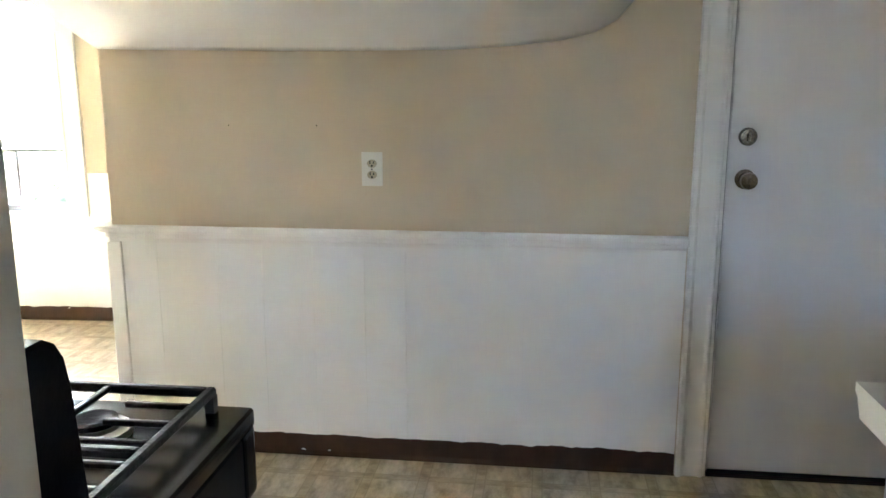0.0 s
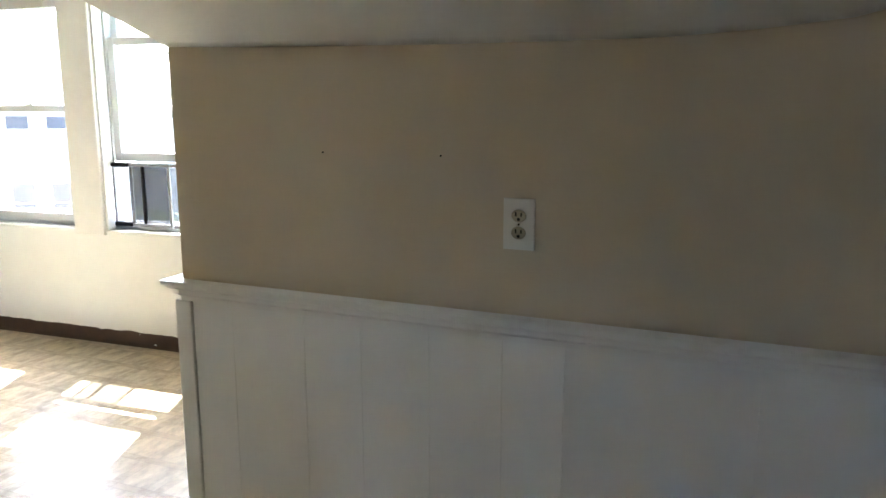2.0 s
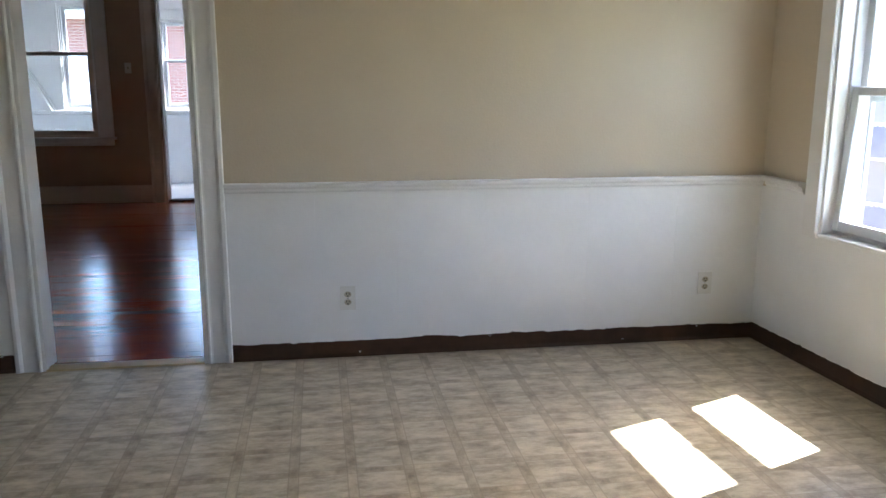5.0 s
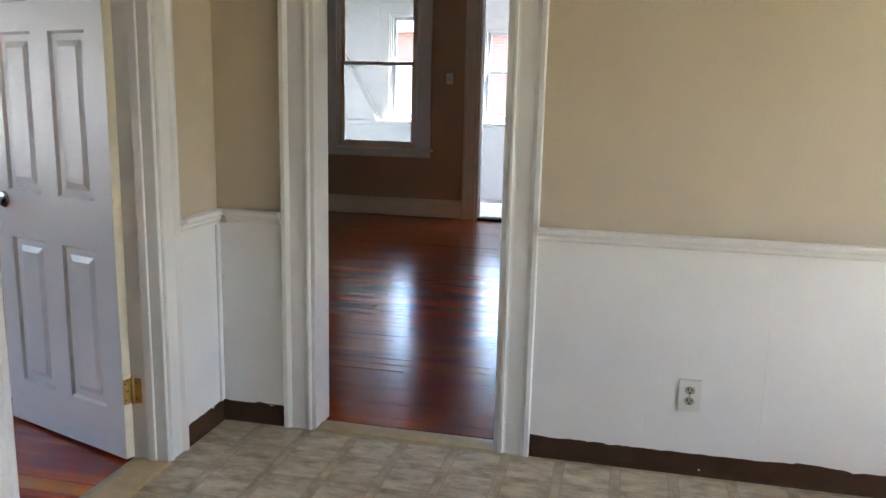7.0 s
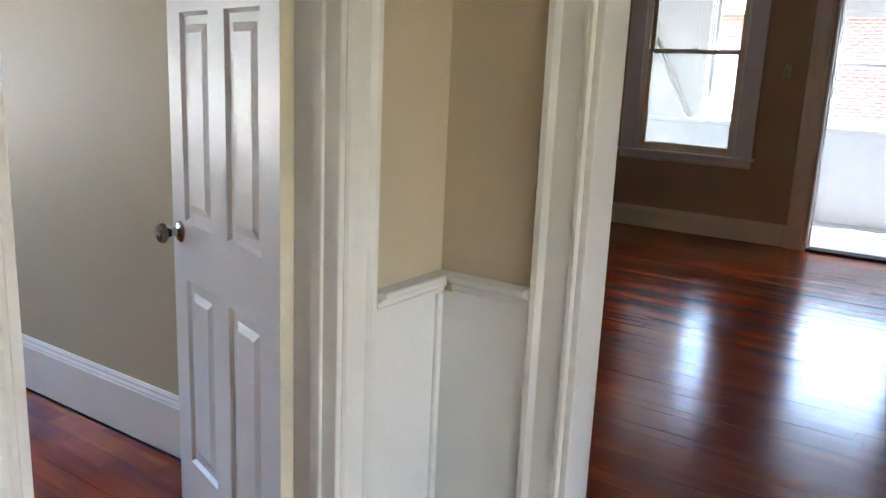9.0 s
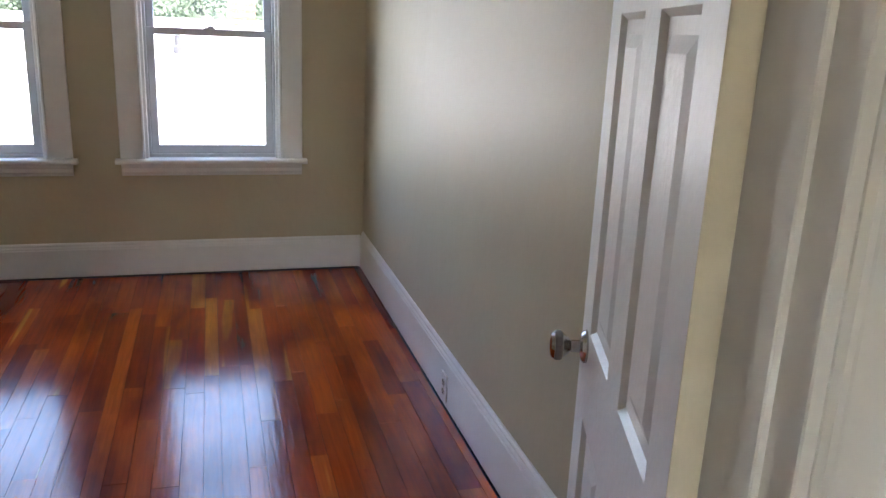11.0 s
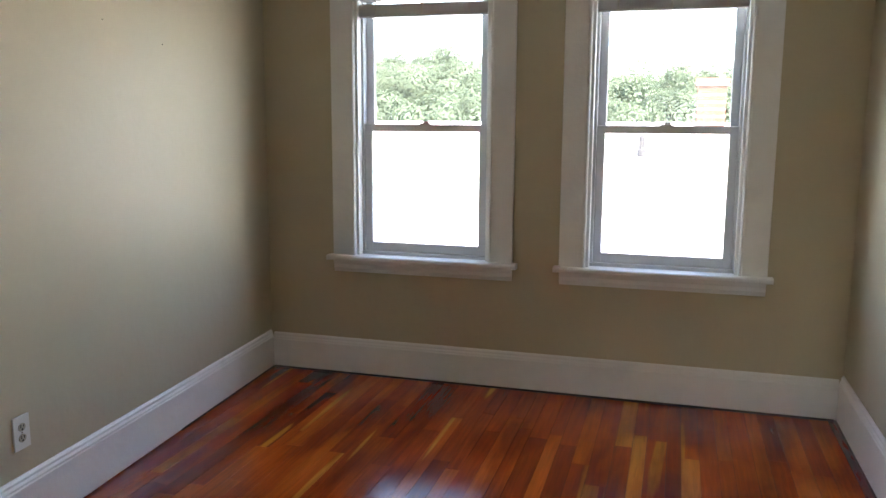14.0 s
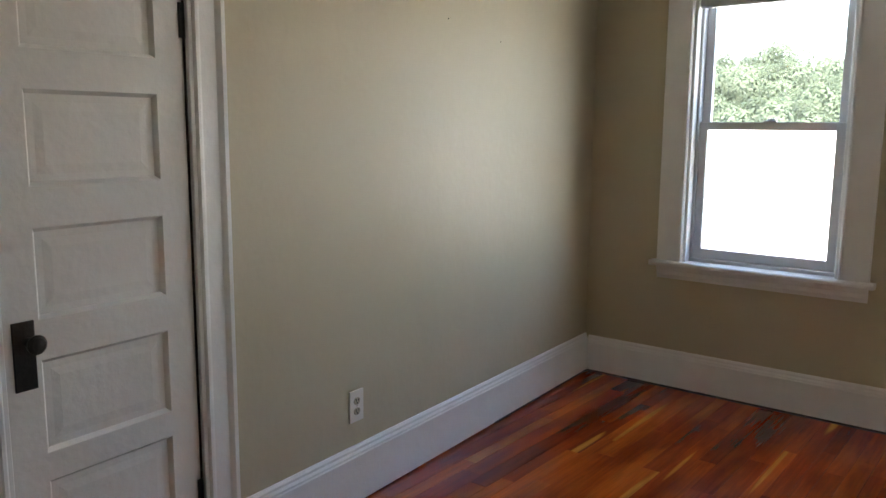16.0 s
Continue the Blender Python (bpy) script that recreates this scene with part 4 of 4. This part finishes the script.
def closet_door():
    u0, u1 = s_u(-0.985), s_u(-1.543)
    w = u1 - u0
    t = thing("door_closet", at(M_BS, u0, 0.004, 0.012), "old white five-panel closet door, closed", "door")
    rows = [(0.28, 0.50), (0.572, 0.808), (0.908, 1.130), (1.228, 1.455), (1.548, 1.775)]
    panel_leaf(t, w, 1.955, 0.036, [(0.096, w - 0.102)], rows, OLDDOOR, inset=0.028, depth=0.013, field=0.82)
    edges(t, w, 1.955, 0.036, OLDDOOR)
    cx = 0.062
    pl = part("lock_plate", box(cx - 0.034, cx + 0.020, -0.006, 0.0, 0.744, 0.913, b=0.003, seg=2), BROWNM, t, "black rectangular lock plate")
    rot = Matrix.Translation((cx + 0.002, -0.006, 0.862)) @ Matrix.Rotation(radians(90), 4, "X")
    part("knob", turned(bmesh.new(), [(0.012, 0.0), (0.010, 0.02), (0.013, 0.026), (0.022, 0.032), (0.024, 0.042), (0.017, 0.050), (0.004, 0.052)], rot), BROWNM, pl, "round black knob")
    for z in (0.29, 1.655):
        hinge(t, Matrix.Translation((w + 0.004, -0.003, z)), BROWNM, "dark bronze butt hinge", 0.095)


closet_door()


# dark strip in place of the shade in the closet door's hinge gap
ju = s_u(-1.555) - 0.018
solid("closet_gap_shade", box(ju - 0.007, ju - 0.0005, 0.0005, 0.0045, 0.014, 1.95), DARK, "dark strip for the shaded gap at the closet door's hinge side", "trim", m=M_BS)


def entry_door():
    """The flush entry door with a deadbolt, seen from the kitchen."""
    t = thing("door_entry", at(M_P, 2.184, 0.012, 0.010), "flush white entry door with deadbolt and knob, closed", "door")
    part("leaf", box(0, 0.83, 0, 0.044, 0, 2.0, b=0.002), DOORW, t)
    for z, r, h in ((1.195, 0.030, 0.016), (1.055, 0.033, 0.010)):
        rot = Matrix.Translation((0.058, 0, z)) @ Matrix.Rotation(radians(90), 4, "X")
        if h > 0.012:
            db = part("deadbolt", turned(bmesh.new(), [(r, 0), (r, 0.006), (r * 0.85, h), (r * 0.5, h + 0.001)], rot), TARNISH, t, "round tarnished nickel deadbolt")
            part("thumb_turn", box(0.058 - 0.004, 0.058 + 0.004, -h - 0.014, -h, z - 0.014, z + 0.014, b=0.002), TARNISH, db)
        else:
            k = part("knob", turned(bmesh.new(), [(0.014, 0.008), (0.012, 0.03), (0.024, 0.044), (0.029, 0.056), (0.026, 0.068), (0.012, 0.072)], rot), TARNISH, t, "round tarnished nickel knob")
            part("rose", turned(bmesh.new(), [(r, 0), (r, 0.005), (r * 0.7, h)], rot), TARNISH, k)
    part("sweep", box(0.0, 0.83, -0.006, -0.0005, 0.0, 0.012), BLACKM, t, "black rubber sweep")
    # shade of the latch-side gap, drawn as a solid dark strip
    solid("entry_gap_shade", box(2.1765, 2.1835, 0.018, 0.05, 0.012, 2.0), DARK, "dark strip for the shaded gap at the entry door's latch side", "trim", m=M_P)
    solid("threshold_entry", box(2.177, 3.04, -0.01, 0.12, 0.0005, 0.0095, b=0.002), DARK, "dark entry threshold", "threshold", m=M_P)


entry_door()


# ---- outlets and switches ----
def outlet(m, label, w=0.074, h=0.118, mt=None):
    o = thing("wall_outlet", m, label, "outlet", "wall outlets")
    part("plate", box(-w / 2, w / 2, -0.0075, 0, -h / 2, h / 2, b=0.002, seg=2), PLATE, o)
    for z in (0.0195, -0.0195):
        bm = bmesh.new()
        rot = Matrix.Translation((0, -0.0068, z)) @ Matrix.Rotation(radians(90), 4, "X") @ Matrix.Diagonal((1, 0.84, 1, 1))
        r = part("receptacle", turned(bm, [(0.0172, 0), (0.0172, 0.0022), (0.0162, 0.003)], rot), mt or PLATE, o)
        sl = bmesh.new()
        bx(sl, -0.0082, -0.0046, -0.0103, -0.0096, z - 0.001, z + 0.0090)
        bx(sl, 0.0046, 0.0082, -0.0103, -0.0096, z - 0.001, z + 0.0078)
        turned(sl, [(0.0038, 0.0), (0.0038, 0.0007)], Matrix.Translation((0, -0.0096, z - 0.0075)) @ Matrix.Rotation(radians(90), 4, "X"), 10)
        part("slot", sl, SLOT, r)
    part("screw", turned(bmesh.new(), [(0.003, 0), (0.0022, 0.0012)], Matrix.Translation((0, -0.0074, 0)) @ Matrix.Rotation(radians(90), 4, "X"), 10), STEEL, o)
    return o


outlet(at(M_P, 0.985, 0, 1.086), "white duplex wall outlet above the chair rail", mt=IVORY)
outlet(at(M_A, 1.821, -0.008, 0.300), "white duplex outlet set in the wainscot", mt=IVORY)
outlet(at(M_A, 3.676, -0.008, 0.310), "white duplex outlet near the room corner", mt=IVORY)
outlet(at(M_BS, s_u(-2.225), 0, 0.372), "white duplex outlet above the baseboard", mt=IVORY)
outlet(at(M_BN, 1.975, -0.020, 0.088), "cream duplex outlet set in the baseboard", 0.07, 0.112, mt=IVORY)
sw = thing("light_switch", at(M_L, -0.335, 0, 1.49), "white toggle light switch plate", "light switch")
part("plate", box(-0.036, 0.036, -0.006, 0, -0.058, 0.058, b=0.003), PLATE, sw)
part("toggle", box(-0.005, 0.005, -0.016, -0.004, -0.010, 0.012, b=0.002), IVORY, sw)


def nail_hole(m):
    n = thing("nail", m, "small dark nail stuck in painted plaster", "nail", "wall nails")
    part("head", turned(bmesh.new(), [(0.0022, 0), (0.0022, 0.003), (0.001, 0.004)], Matrix.Rotation(radians(90), 4, "X"), 8), SLOT, n)


for mm, u, z in ((M_BS, s_u(-2.81), 1.813), (M_BS, s_u(-3.22), 1.757), (M_P, 0.47, 1.235), (M_P, 0.79, 1.235)):
    nail_hole(at(mm, u, 0, z))


# ---- kitchen things ----
def stove():
    """Black gas range with its back to the west wall and its front to the east; x from back to front, y across."""
    t = thing("gas_range", Matrix.Translation((0.325, -4.395, -0.006)), "glossy black gas range with cast-iron grates", "stove")
    part("body", box(0.0, 0.49, 0.0, 0.75, 0.06, 0.885, b=0.006), BLACK, t)
    part("plinth", box(0.04, 0.46, 0.02, 0.73, 0.0, 0.06), BLACKM, t)
    part("cooktop", box(0.0, 0.53, -0.003, 0.753, 0.885, 0.915, b=0.010, seg=3), BLACK, t)
    part("control_panel", box(0.49, 0.535, 0.0, 0.75, 0.78, 0.884, b=0.008, seg=2), BLACK, t)
    d = part("oven_door", box(0.492, 0.53, 0.01, 0.74, 0.20, 0.775, b=0.006), BLACK, t)
    part("handle", box(0.56, 0.58, 0.06, 0.69, 0.725, 0.745, b=0.008, seg=2), BLACKM, d)
    part("drawer", box(0.492, 0.525, 0.01, 0.74, 0.07, 0.19, b=0.006), BLACK, t)
    bg = moulding(bmesh.new(), [(0, 0.912), (0, 1.172), (0.012, 1.180), (0.032, 1.180), (0.047, 1.172), (0.058, 1.156), (0.064, 1.130), (0.085, 0.912)], -0.75, 0.022)
    bg.transform(Matrix.Rotation(radians(-90), 4, "Z"))
    part("backguard", bg, BLACKM, t, "matte black rounded backguard")
    for i in range(5):
        kb = turned(bmesh.new(), [(0.022, 0), (0.02, 0.022), (0.012, 0.026)], Matrix.Translation((0.535, 0.11 + i * 0.13, 0.835)) @ Matrix.Rotation(radians(90), 4, "Y"), 16)
        part("control_knob", kb, BLACKM, t)
    for cx, cy in ((0.20, 0.18), (0.41, 0.18), (0.20, 0.57), (0.41, 0.57)):
        b = part("burner", turned(bmesh.new(), [(0.052, 0.914), (0.050, 0.924), (0.036, 0.926), (0.036, 0.932)], Matrix.Translation((cx, cy, 0)), 20), ALU, t, "grey burner base")
        part("burner_cap", turned(bmesh.new(), [(0.034, 0.932), (0.033, 0.938), (0.026, 0.940)], Matrix.Translation((cx, cy, 0)), 20), IRON, b)
    for y0 in (0.045, 0.385):
        g = bmesh.new()
        x0, x1, y1, z = 0.10, 0.510, y0 + 0.32, 0.952
        for yy in (y0, y1 - 0.014):
            bx(g, x0, x1, yy, yy + 0.014, z - 0.014, z, b=0.003)
        for xx in (x0, x1 - 0.014, (x0 + x1) / 2 - 0.007):
            bx(g, xx, xx + 0.014, y0 + 0.012, y1 - 0.012, z - 0.014, z, b=0.003)
        for k in range(6):
            xx = x0 + 0.05 + k * 0.058
            for a, c in ((y0 + 0.012, y0 + 0.105), (y1 - 0.105, y1 - 0.012)):
                bx(g, xx, xx + 0.009, a, c, z - 0.010, z - 0.001, b=0.002)
        bx(g, x0 + 0.012, x1 - 0.012, y0 + 0.155, y0 + 0.165, z - 0.010, z - 0.001, b=0.002)
        for xx in (x0, x1 - 0.014):
            for yy in (y0, y1 - 0.014):
                bx(g, xx, xx + 0.014, yy, yy + 0.014, 0.914, z - 0.012)
        part("grate", g, IRON, t, "cast-iron pot grate")


stove()


def half_wall():
    m = wall_frame((0.995, -5.402), (0.995, -6.9))
    t = thing("half_wall", m, "white panelled half wall with a moulded cap", "half wall", kind="structure")
    part("body", box(0, 1.53, 0, 0.13, 0, 0.815), WHITE, t)
    part("cap", moulding(bmesh.new(), [(-0.05, 0.87), (-0.05, 0.855), (-0.035, 0.845), (-0.02, 0.815), (0.15, 0.815), (0.165, 0.845), (0.18, 0.855), (0.18, 0.87)], -0.045, 1.53), TRIM, t)
    part("corner_board", box(-0.012, 0.05, -0.014, -0.0005, 0, 0.812, b=0.003), TRIM, t)


half_wall()


def loose_cable():
    cu = bpy.data.curves.new("phone_cable", "CURVE")
    cu.dimensions, cu.bevel_depth = "3D", 0.003
    sp = cu.splines.new("POLY")
    rnd = random.Random(4)
    sp.points.add(14)
    for i, p in enumerate(sp.points):
        p.co = (-0.275 + rnd.uniform(-0.004, 0.004), -0.004, 0.815 + i * 0.11, 1)
    cu.materials.append(BLACKM)
    ob = new("wall_cable", cu)
    ob.matrix_basis = M_W
    tagged(ob, "thin dark cable run up beside the door casing", "cable")


loose_cable()


# ---- porch ----
solid("porch_ledge", box(-2.68, 3.25, -0.06, 0.0, 0.93, 0.985, b=0.006), TRIM, "broad white ledge under the porch windows", "trim", m=M_PO)
solid("porch_brace", upright(bmesh.new(), [(0, 0), (0.03, 0), (0.035, -0.05), (0.10, -0.05), (0.105, 0), (0.13, 0), (0.13, 0.04), (0, 0.04)], 0, 1.3), TRIM, "white slanting trim board on the porch wall", "trim",
      m=at(M_PO, -1.72, -0.045, 0.93) @ Matrix.Rotation(radians(-29), 4, "Y"))
for i, h in enumerate(PW_HOLES):
    sash_window("window_%d" % (6 + i), M_PO, h, (h[2] + h[3]) / 2 + 0.05, "white porch window facing a brick building", cas=0.11, stool=False, recess=0.03, thick=0.12)


# ---- outside ----
solid("ground", box(-900, 900, -900, 900, -8.4, -8.0), GRASS, "grassy ground far below the windows", "ground")
# eave out of view, sized so its shadow ends the floor's sun patches
solid("eave", box(-0.5, 3.7, 0.18, 0.66, 2.34, 2.48), TRIM, "unseen white eave that trims the sun above the windows", "eave", m=M_E)


def house(m, w, d, zt, zr, label, wall_mat, roof_mat, storeys, cols, chimney=None):
    """A hip-roofed house, front along x at y=0, ground at -8."""
    t = thing("house", m, label, "house")
    part("wall", box(0, w, 0, d, -8.0, zt), wall_mat, t)
    r = bmesh.new()
    o = 0.5
    b = [r.verts.new(v) for v in ((-o, -o, zt), (w + o, -o, zt), (w + o, d + o, zt), (-o, d + o, zt))]
    k = [r.verts.new(v) for v in ((min(w, d) * 0.45, d / 2, zr), (w - min(w, d) * 0.45, d / 2, zr))]
    r.faces.new((b[0], b[1], k[1], k[0]))
    r.faces.new((b[1], b[2], k[1]))
    r.faces.new((b[2], b[3], k[0], k[1]))
    r.faces.new((b[3], b[0], k[0]))
    r.faces.new(b[::-1])
    rf = part("roof", r, roof_mat, t)
    part("fascia", box(-o, w + o, -o - 0.04, -o, zt - 0.22, zt + 0.02), TRIM, t)
    if chimney:
        cx, cy = chimney
        part("chimney", box(cx, cx + 0.7, cy, cy + 0.7, zt, zr + 1.3), CHIMB, rf)
    for z in storeys:
        for x in cols:
            f = bmesh.new()
            bx(f, x - 0.08, x, -0.06, 0, z - 0.08, z + 1.5)
            bx(f, x + 0.8, x + 0.88, -0.06, 0, z - 0.08, z + 1.5)
            bx(f, x, x + 0.8, -0.06, 0, z + 1.42, z + 1.5)
            bx(f, x, x + 0.8, -0.06, 0, z - 0.08, z)
            bx(f, x, x + 0.8, -0.04, 0, z + 0.7, z + 0.75)
            wn_ = part("window", f, TRIM, t)
            part("pane", box(x, x + 0.8, -0.02, -0.004, z, z + 1.42), FARPANE, wn_)
    return t


def balcony(owner, x0, x1, z):
    """A railed porch deck on the front of a house."""
    b = part("balcony", box(x0, x1, -1.5, 0, z - 0.2, z), TRIM, owner)
    n = int((x1 - x0) / 0.16)
    rb = bmesh.new()
    bx(rb, x0, x1, -1.5, -1.44, z + 0.95, z + 1.03)
    bx(rb, x0, x1, -1.49, -1.45, z + 0.08, z + 0.14)
    for i in range(n + 1):
        x = x0 + 0.02 + (x1 - x0 - 0.08) * i / n
        bx(rb, x, x + 0.045, -1.49, -1.45, z + 0.1, z + 0.97)
    part("railing", rb, TRIM, b)
    part("parapet", box(x0 + 0.05, x1 - 0.05, -1.535, -1.505, z - 0.1, z + 0.9), PARAPET, b, "dull grey-blue parapet boards")
    for x in (x0, x1 - 0.12):
        part("post", box(x, x + 0.12, -1.5, -1.38, z, z + 2.6), TRIM, b)


hm = Matrix.Translation((17.5, 27.0, 0)) @ Matrix.Rotation(radians(-62), 4, "Z")
nb = house(hm, 13, 10, 1.6, 4.1, "grey three-storey house with railed balconies and a hip roof", SIDING, SHINGLE, (-5.8, -3.2, -0.6), (7.2, 8.6, 10.4), (3.3, 5.0))
for z in (-0.9, -3.5, -6.1):
    balcony(nb, 6.7, 11.6, z)
house(Matrix.Translation((24, 6, 0)) @ Matrix.Rotation(radians(-82), 4, "Z"), 11, 9, 0.6, 3.4, "grey clapboard house across the yards", SIDING, SHINGLE, (-6.2, -3.4, -0.9), (1.0, 4.0, 7.2, 9.4))

# brick building beyond the porch
bb = thing("brick_building", Matrix.Translation((-9, 15.0, 0)), "long red brick building with pale-framed windows", "building")
part("wall", box(0, 22, 0, 8, -8, 2.68), BRICK, bb)
part("cornice", box(-0.2, 22.2, -0.25, 8.2, 2.68, 2.95, b=0.03), TRIM, bb)
for z in (-0.25, -4.4):
    for x in (2.2, 5.05, 9.6, 13.6, 16.6, 19.2):
        f = bmesh.new()
        bx(f, x - 0.08, x + 1.28, -0.04, 0.0, z - 0.1, z)
        bx(f, x - 0.08, x, -0.04, 0.0, z, z + 2.2)
        bx(f, x + 1.2, x + 1.28, -0.04, 0.0, z, z + 2.2)
        bx(f, x, x + 1.2, -0.04, 0.0, z + 2.12, z + 2.2)
        for k in range(1, 4):
            bx(f, x, x + 1.2, -0.03, 0.0, z + k * 0.53, z + k * 0.53 + 0.04)
        bx(f, x + 0.58, x + 0.62, -0.03, 0.0, z, z + 2.12)
        w_ = part("window", f, TRIM, bb)
        part("pane", box(x, x + 1.2, -0.015, -0.004, z, z + 2.12), VINYLW, w_)

# pale neighbouring roof and its chimney to the west
nr = thing("neighbour_house", Matrix.Translation((-16.0, 0, 0)), "neighbouring house with a pale sunlit roof", "house")
rf = bmesh.new()
upright(rf, [(9.3, -14), (9.3, 16), (-8, 16), (-8, -14)], -8.0, -1.2)
part("wall", rf, SIDING, nr)
gable = bmesh.new()
prof = [(9.9, -1.25), (1.2, 1.46), (-7.5, -1.25)]
ga = [gable.verts.new((x, -14.6, z)) for x, z in prof]
gc = [gable.verts.new((x, 16.6, z)) for x, z in prof]
for i in range(3):
    gable.faces.new((ga[i], ga[(i + 1) % 3], gc[(i + 1) % 3], gc[i]))
gable.faces.new(ga[::-1])
gable.faces.new(gc)
roof_ = part("roof", gable, PALEROOF, nr, "pale roof in full sun")
ch = bmesh.new()
bx(ch, 0.9, 1.5, -0.60, -0.14, 1.1, 2.06)
bx(ch, 0.86, 1.54, -0.64, -0.10, 2.06, 2.20, b=0.01)
part("chimney", ch, CHIMB, roof_, "square red brick chimney")
part("vent_pipe", turned(bmesh.new(), [(0.07, 0.72), (0.07, 1.10), (0.05, 1.13), (0.05, 1.30), (0.03, 1.34)], Matrix.Translation((2.9, -1.42, -0.08)), 12), PIPE, roof_, "grey vent pipe")


def leaf_mass(bm_v, bm_f, c, rad, n, rnd, size):
    """Scattered leaf clumps over an uneven crown."""
    lobes = [(c + Vector((rnd.gauss(0, rad * 0.5), rnd.gauss(0, rad * 0.5), rnd.gauss(0, rad * 0.24))), rad * rnd.uniform(0.35, 0.62)) for _ in range(9)]
    for _ in range(n):
        lc, lr = rnd.choice(lobes)
        v = Vector((rnd.gauss(0, 1), rnd.gauss(0, 1), rnd.gauss(0, 1))).normalized()
        p = lc + v * lr * rnd.uniform(0.88, 1.03)
        a = Vector((rnd.gauss(0, 1), rnd.gauss(0, 1), rnd.gauss(0, 1)))
        a = (v * 3.0 + a * 0.3).normalized()
        t1 = a.orthogonal().normalized()
        t2 = a.cross(t1)
        s = size * rnd.uniform(0.6, 1.4)
        k = len(bm_v)
        bm_v += [p + t1 * s, p + t2 * s * 0.8, p - t1 * s * 0.9, p - t2 * s]
        bm_f.append((k, k + 1, k + 2, k + 3))


def tree(m, h, rad, seed, n=900, size=0.16):
    rnd = random.Random(seed)
    t = thing("tree", m, "leafy green broadleaf tree in summer", "tree", "yard trees")
    tb = bmesh.new()
    turned(tb, [(0.22, 0), (0.16, h * 0.3), (0.11, h * 0.6), (0.04, h * 0.85)], Matrix(), 9)
    for k in range(5):
        turned(tb, [(0.07, 0), (0.02, rad * 0.9)], Matrix.Translation((0, 0, h * (0.4 + 0.08 * k))) @ Matrix.Rotation(k * 1.3, 4, "Z") @ Matrix.Rotation(radians(50), 4, "Y"), 6)
    part("trunk", tb, BARK, t)
    vs, fs = [], []
    leaf_mass(vs, fs, Vector((0, 0, h * 0.75)), rad, n, rnd, size)
    me = bpy.data.meshes.new("crown")
    me.from_pydata(vs, [], fs)
    me.materials.append(LEAF)
    ob = new("crown", me)
    ob.parent = t


tree(Matrix.Translation((36, 44, -8)), 17, 3.2, 1, 1600)
tree(Matrix.Translation((31, 50, -8)), 18, 3.6, 2, 1600)
tree(Matrix.Translation((44, 30, -8)), 15, 3.4, 3, 1400)
tree(Matrix.Translation((11.4, 4.5, -8)), 8.3, 1.8, 4, 2600, 0.11)


def woods():
    """The wooded hillside to the west."""
    rnd = random.Random(7)
    vs, fs = [], []
    for row, (x, top) in enumerate(((-62, 2.9), (-74, 4.6), (-88, 6.5), (-102, 8.2), (-116, 9.6))):
        y = -62.0
        while y < 16:
            rad = rnd.uniform(2.8, 6.2)
            crest = top + 2.6 * math.exp(-((y + 45) / 30.0) ** 2) * row / 4 + rnd.uniform(-0.9, 0.3)
            leaf_mass(vs, fs, Vector((x + rnd.uniform(-4, 4), y, crest - rad * 0.75)), rad, int(380 * rad * rad), rnd, 0.13)
            leaf_mass(vs, fs, Vector((x + rnd.uniform(-4, 4), y + 1, crest - rad * 2.0)), rad, 900, rnd, 0.30)
            y += rad * 1.05
    me = bpy.data.meshes.new("woods")
    me.from_pydata(vs, [], fs)
    me.materials.append(LEAF)
    tagged(new("woods", me), "dense summer woods on a far hillside", "woods", kind="stuff")


woods()
hill = bmesh.new()
hv = [[hill.verts.new((x, y, z)) for y in (-260, -120, -45, 40, 200)] for x, z in ((-40, -8.0), (-60, -4.0), (-120, 3.0), (-300, 6.0), (-800, 4.0))]
for a, c in zip(hv, hv[1:]):
    for i in range(4):
        hill.faces.new((a[i], a[i + 1], c[i + 1], c[i]))
solid("ground_hill", hill, GRASS, "grassy slope under the woods", "ground")


# ---- floor boards ----
def boards(floor, x0, x1, y0, y1, width, mt, seed, longest, cup, gap):
    """Strip flooring laid along x; every strip is a piece of its own."""
    rnd = random.Random(seed)
    bm = bmesh.new()
    bx(bm, 0, 1, 0, 1, -0.014, 0.0)
    unit = mesh_of("plank", bm, mt)
    y = y0
    while y < y1 - 0.005:
        w = min(width * rnd.choice((0.8, 1.0, 1.0, 1.15)), y1 - y)
        x = x0 + 0.0
        first = True
        while x < x1 - 0.005:
            l = rnd.uniform(0.5, longest) * (rnd.uniform(0.3, 1) if first else 1)
            first = False
            if x + l > x1 - 0.25:
                l = x1 - x
            ob = new("plank", unit)
            ob.parent = floor
            ob.location = (x + 0.0006, y + 0.0006, rnd.uniform(-0.0006, 0.0))
            ob.rotation_euler = (rnd.gauss(0, cup), rnd.gauss(0, 0.0005), 0)
            ob.scale = (l - gap, w - gap, 1)
            x += l
        y += w


boards(bed_floor, -4.224, -0.10, -3.20, -0.076, 0.076, BEDWOOD, 21, 1.35, 0.0022, 0.0013)
boards(lr_floor, -2.68, 3.25, 0.10, 5.62, 0.083, LRWOOD, 22, 3.0, 0.0007, 0.0007)
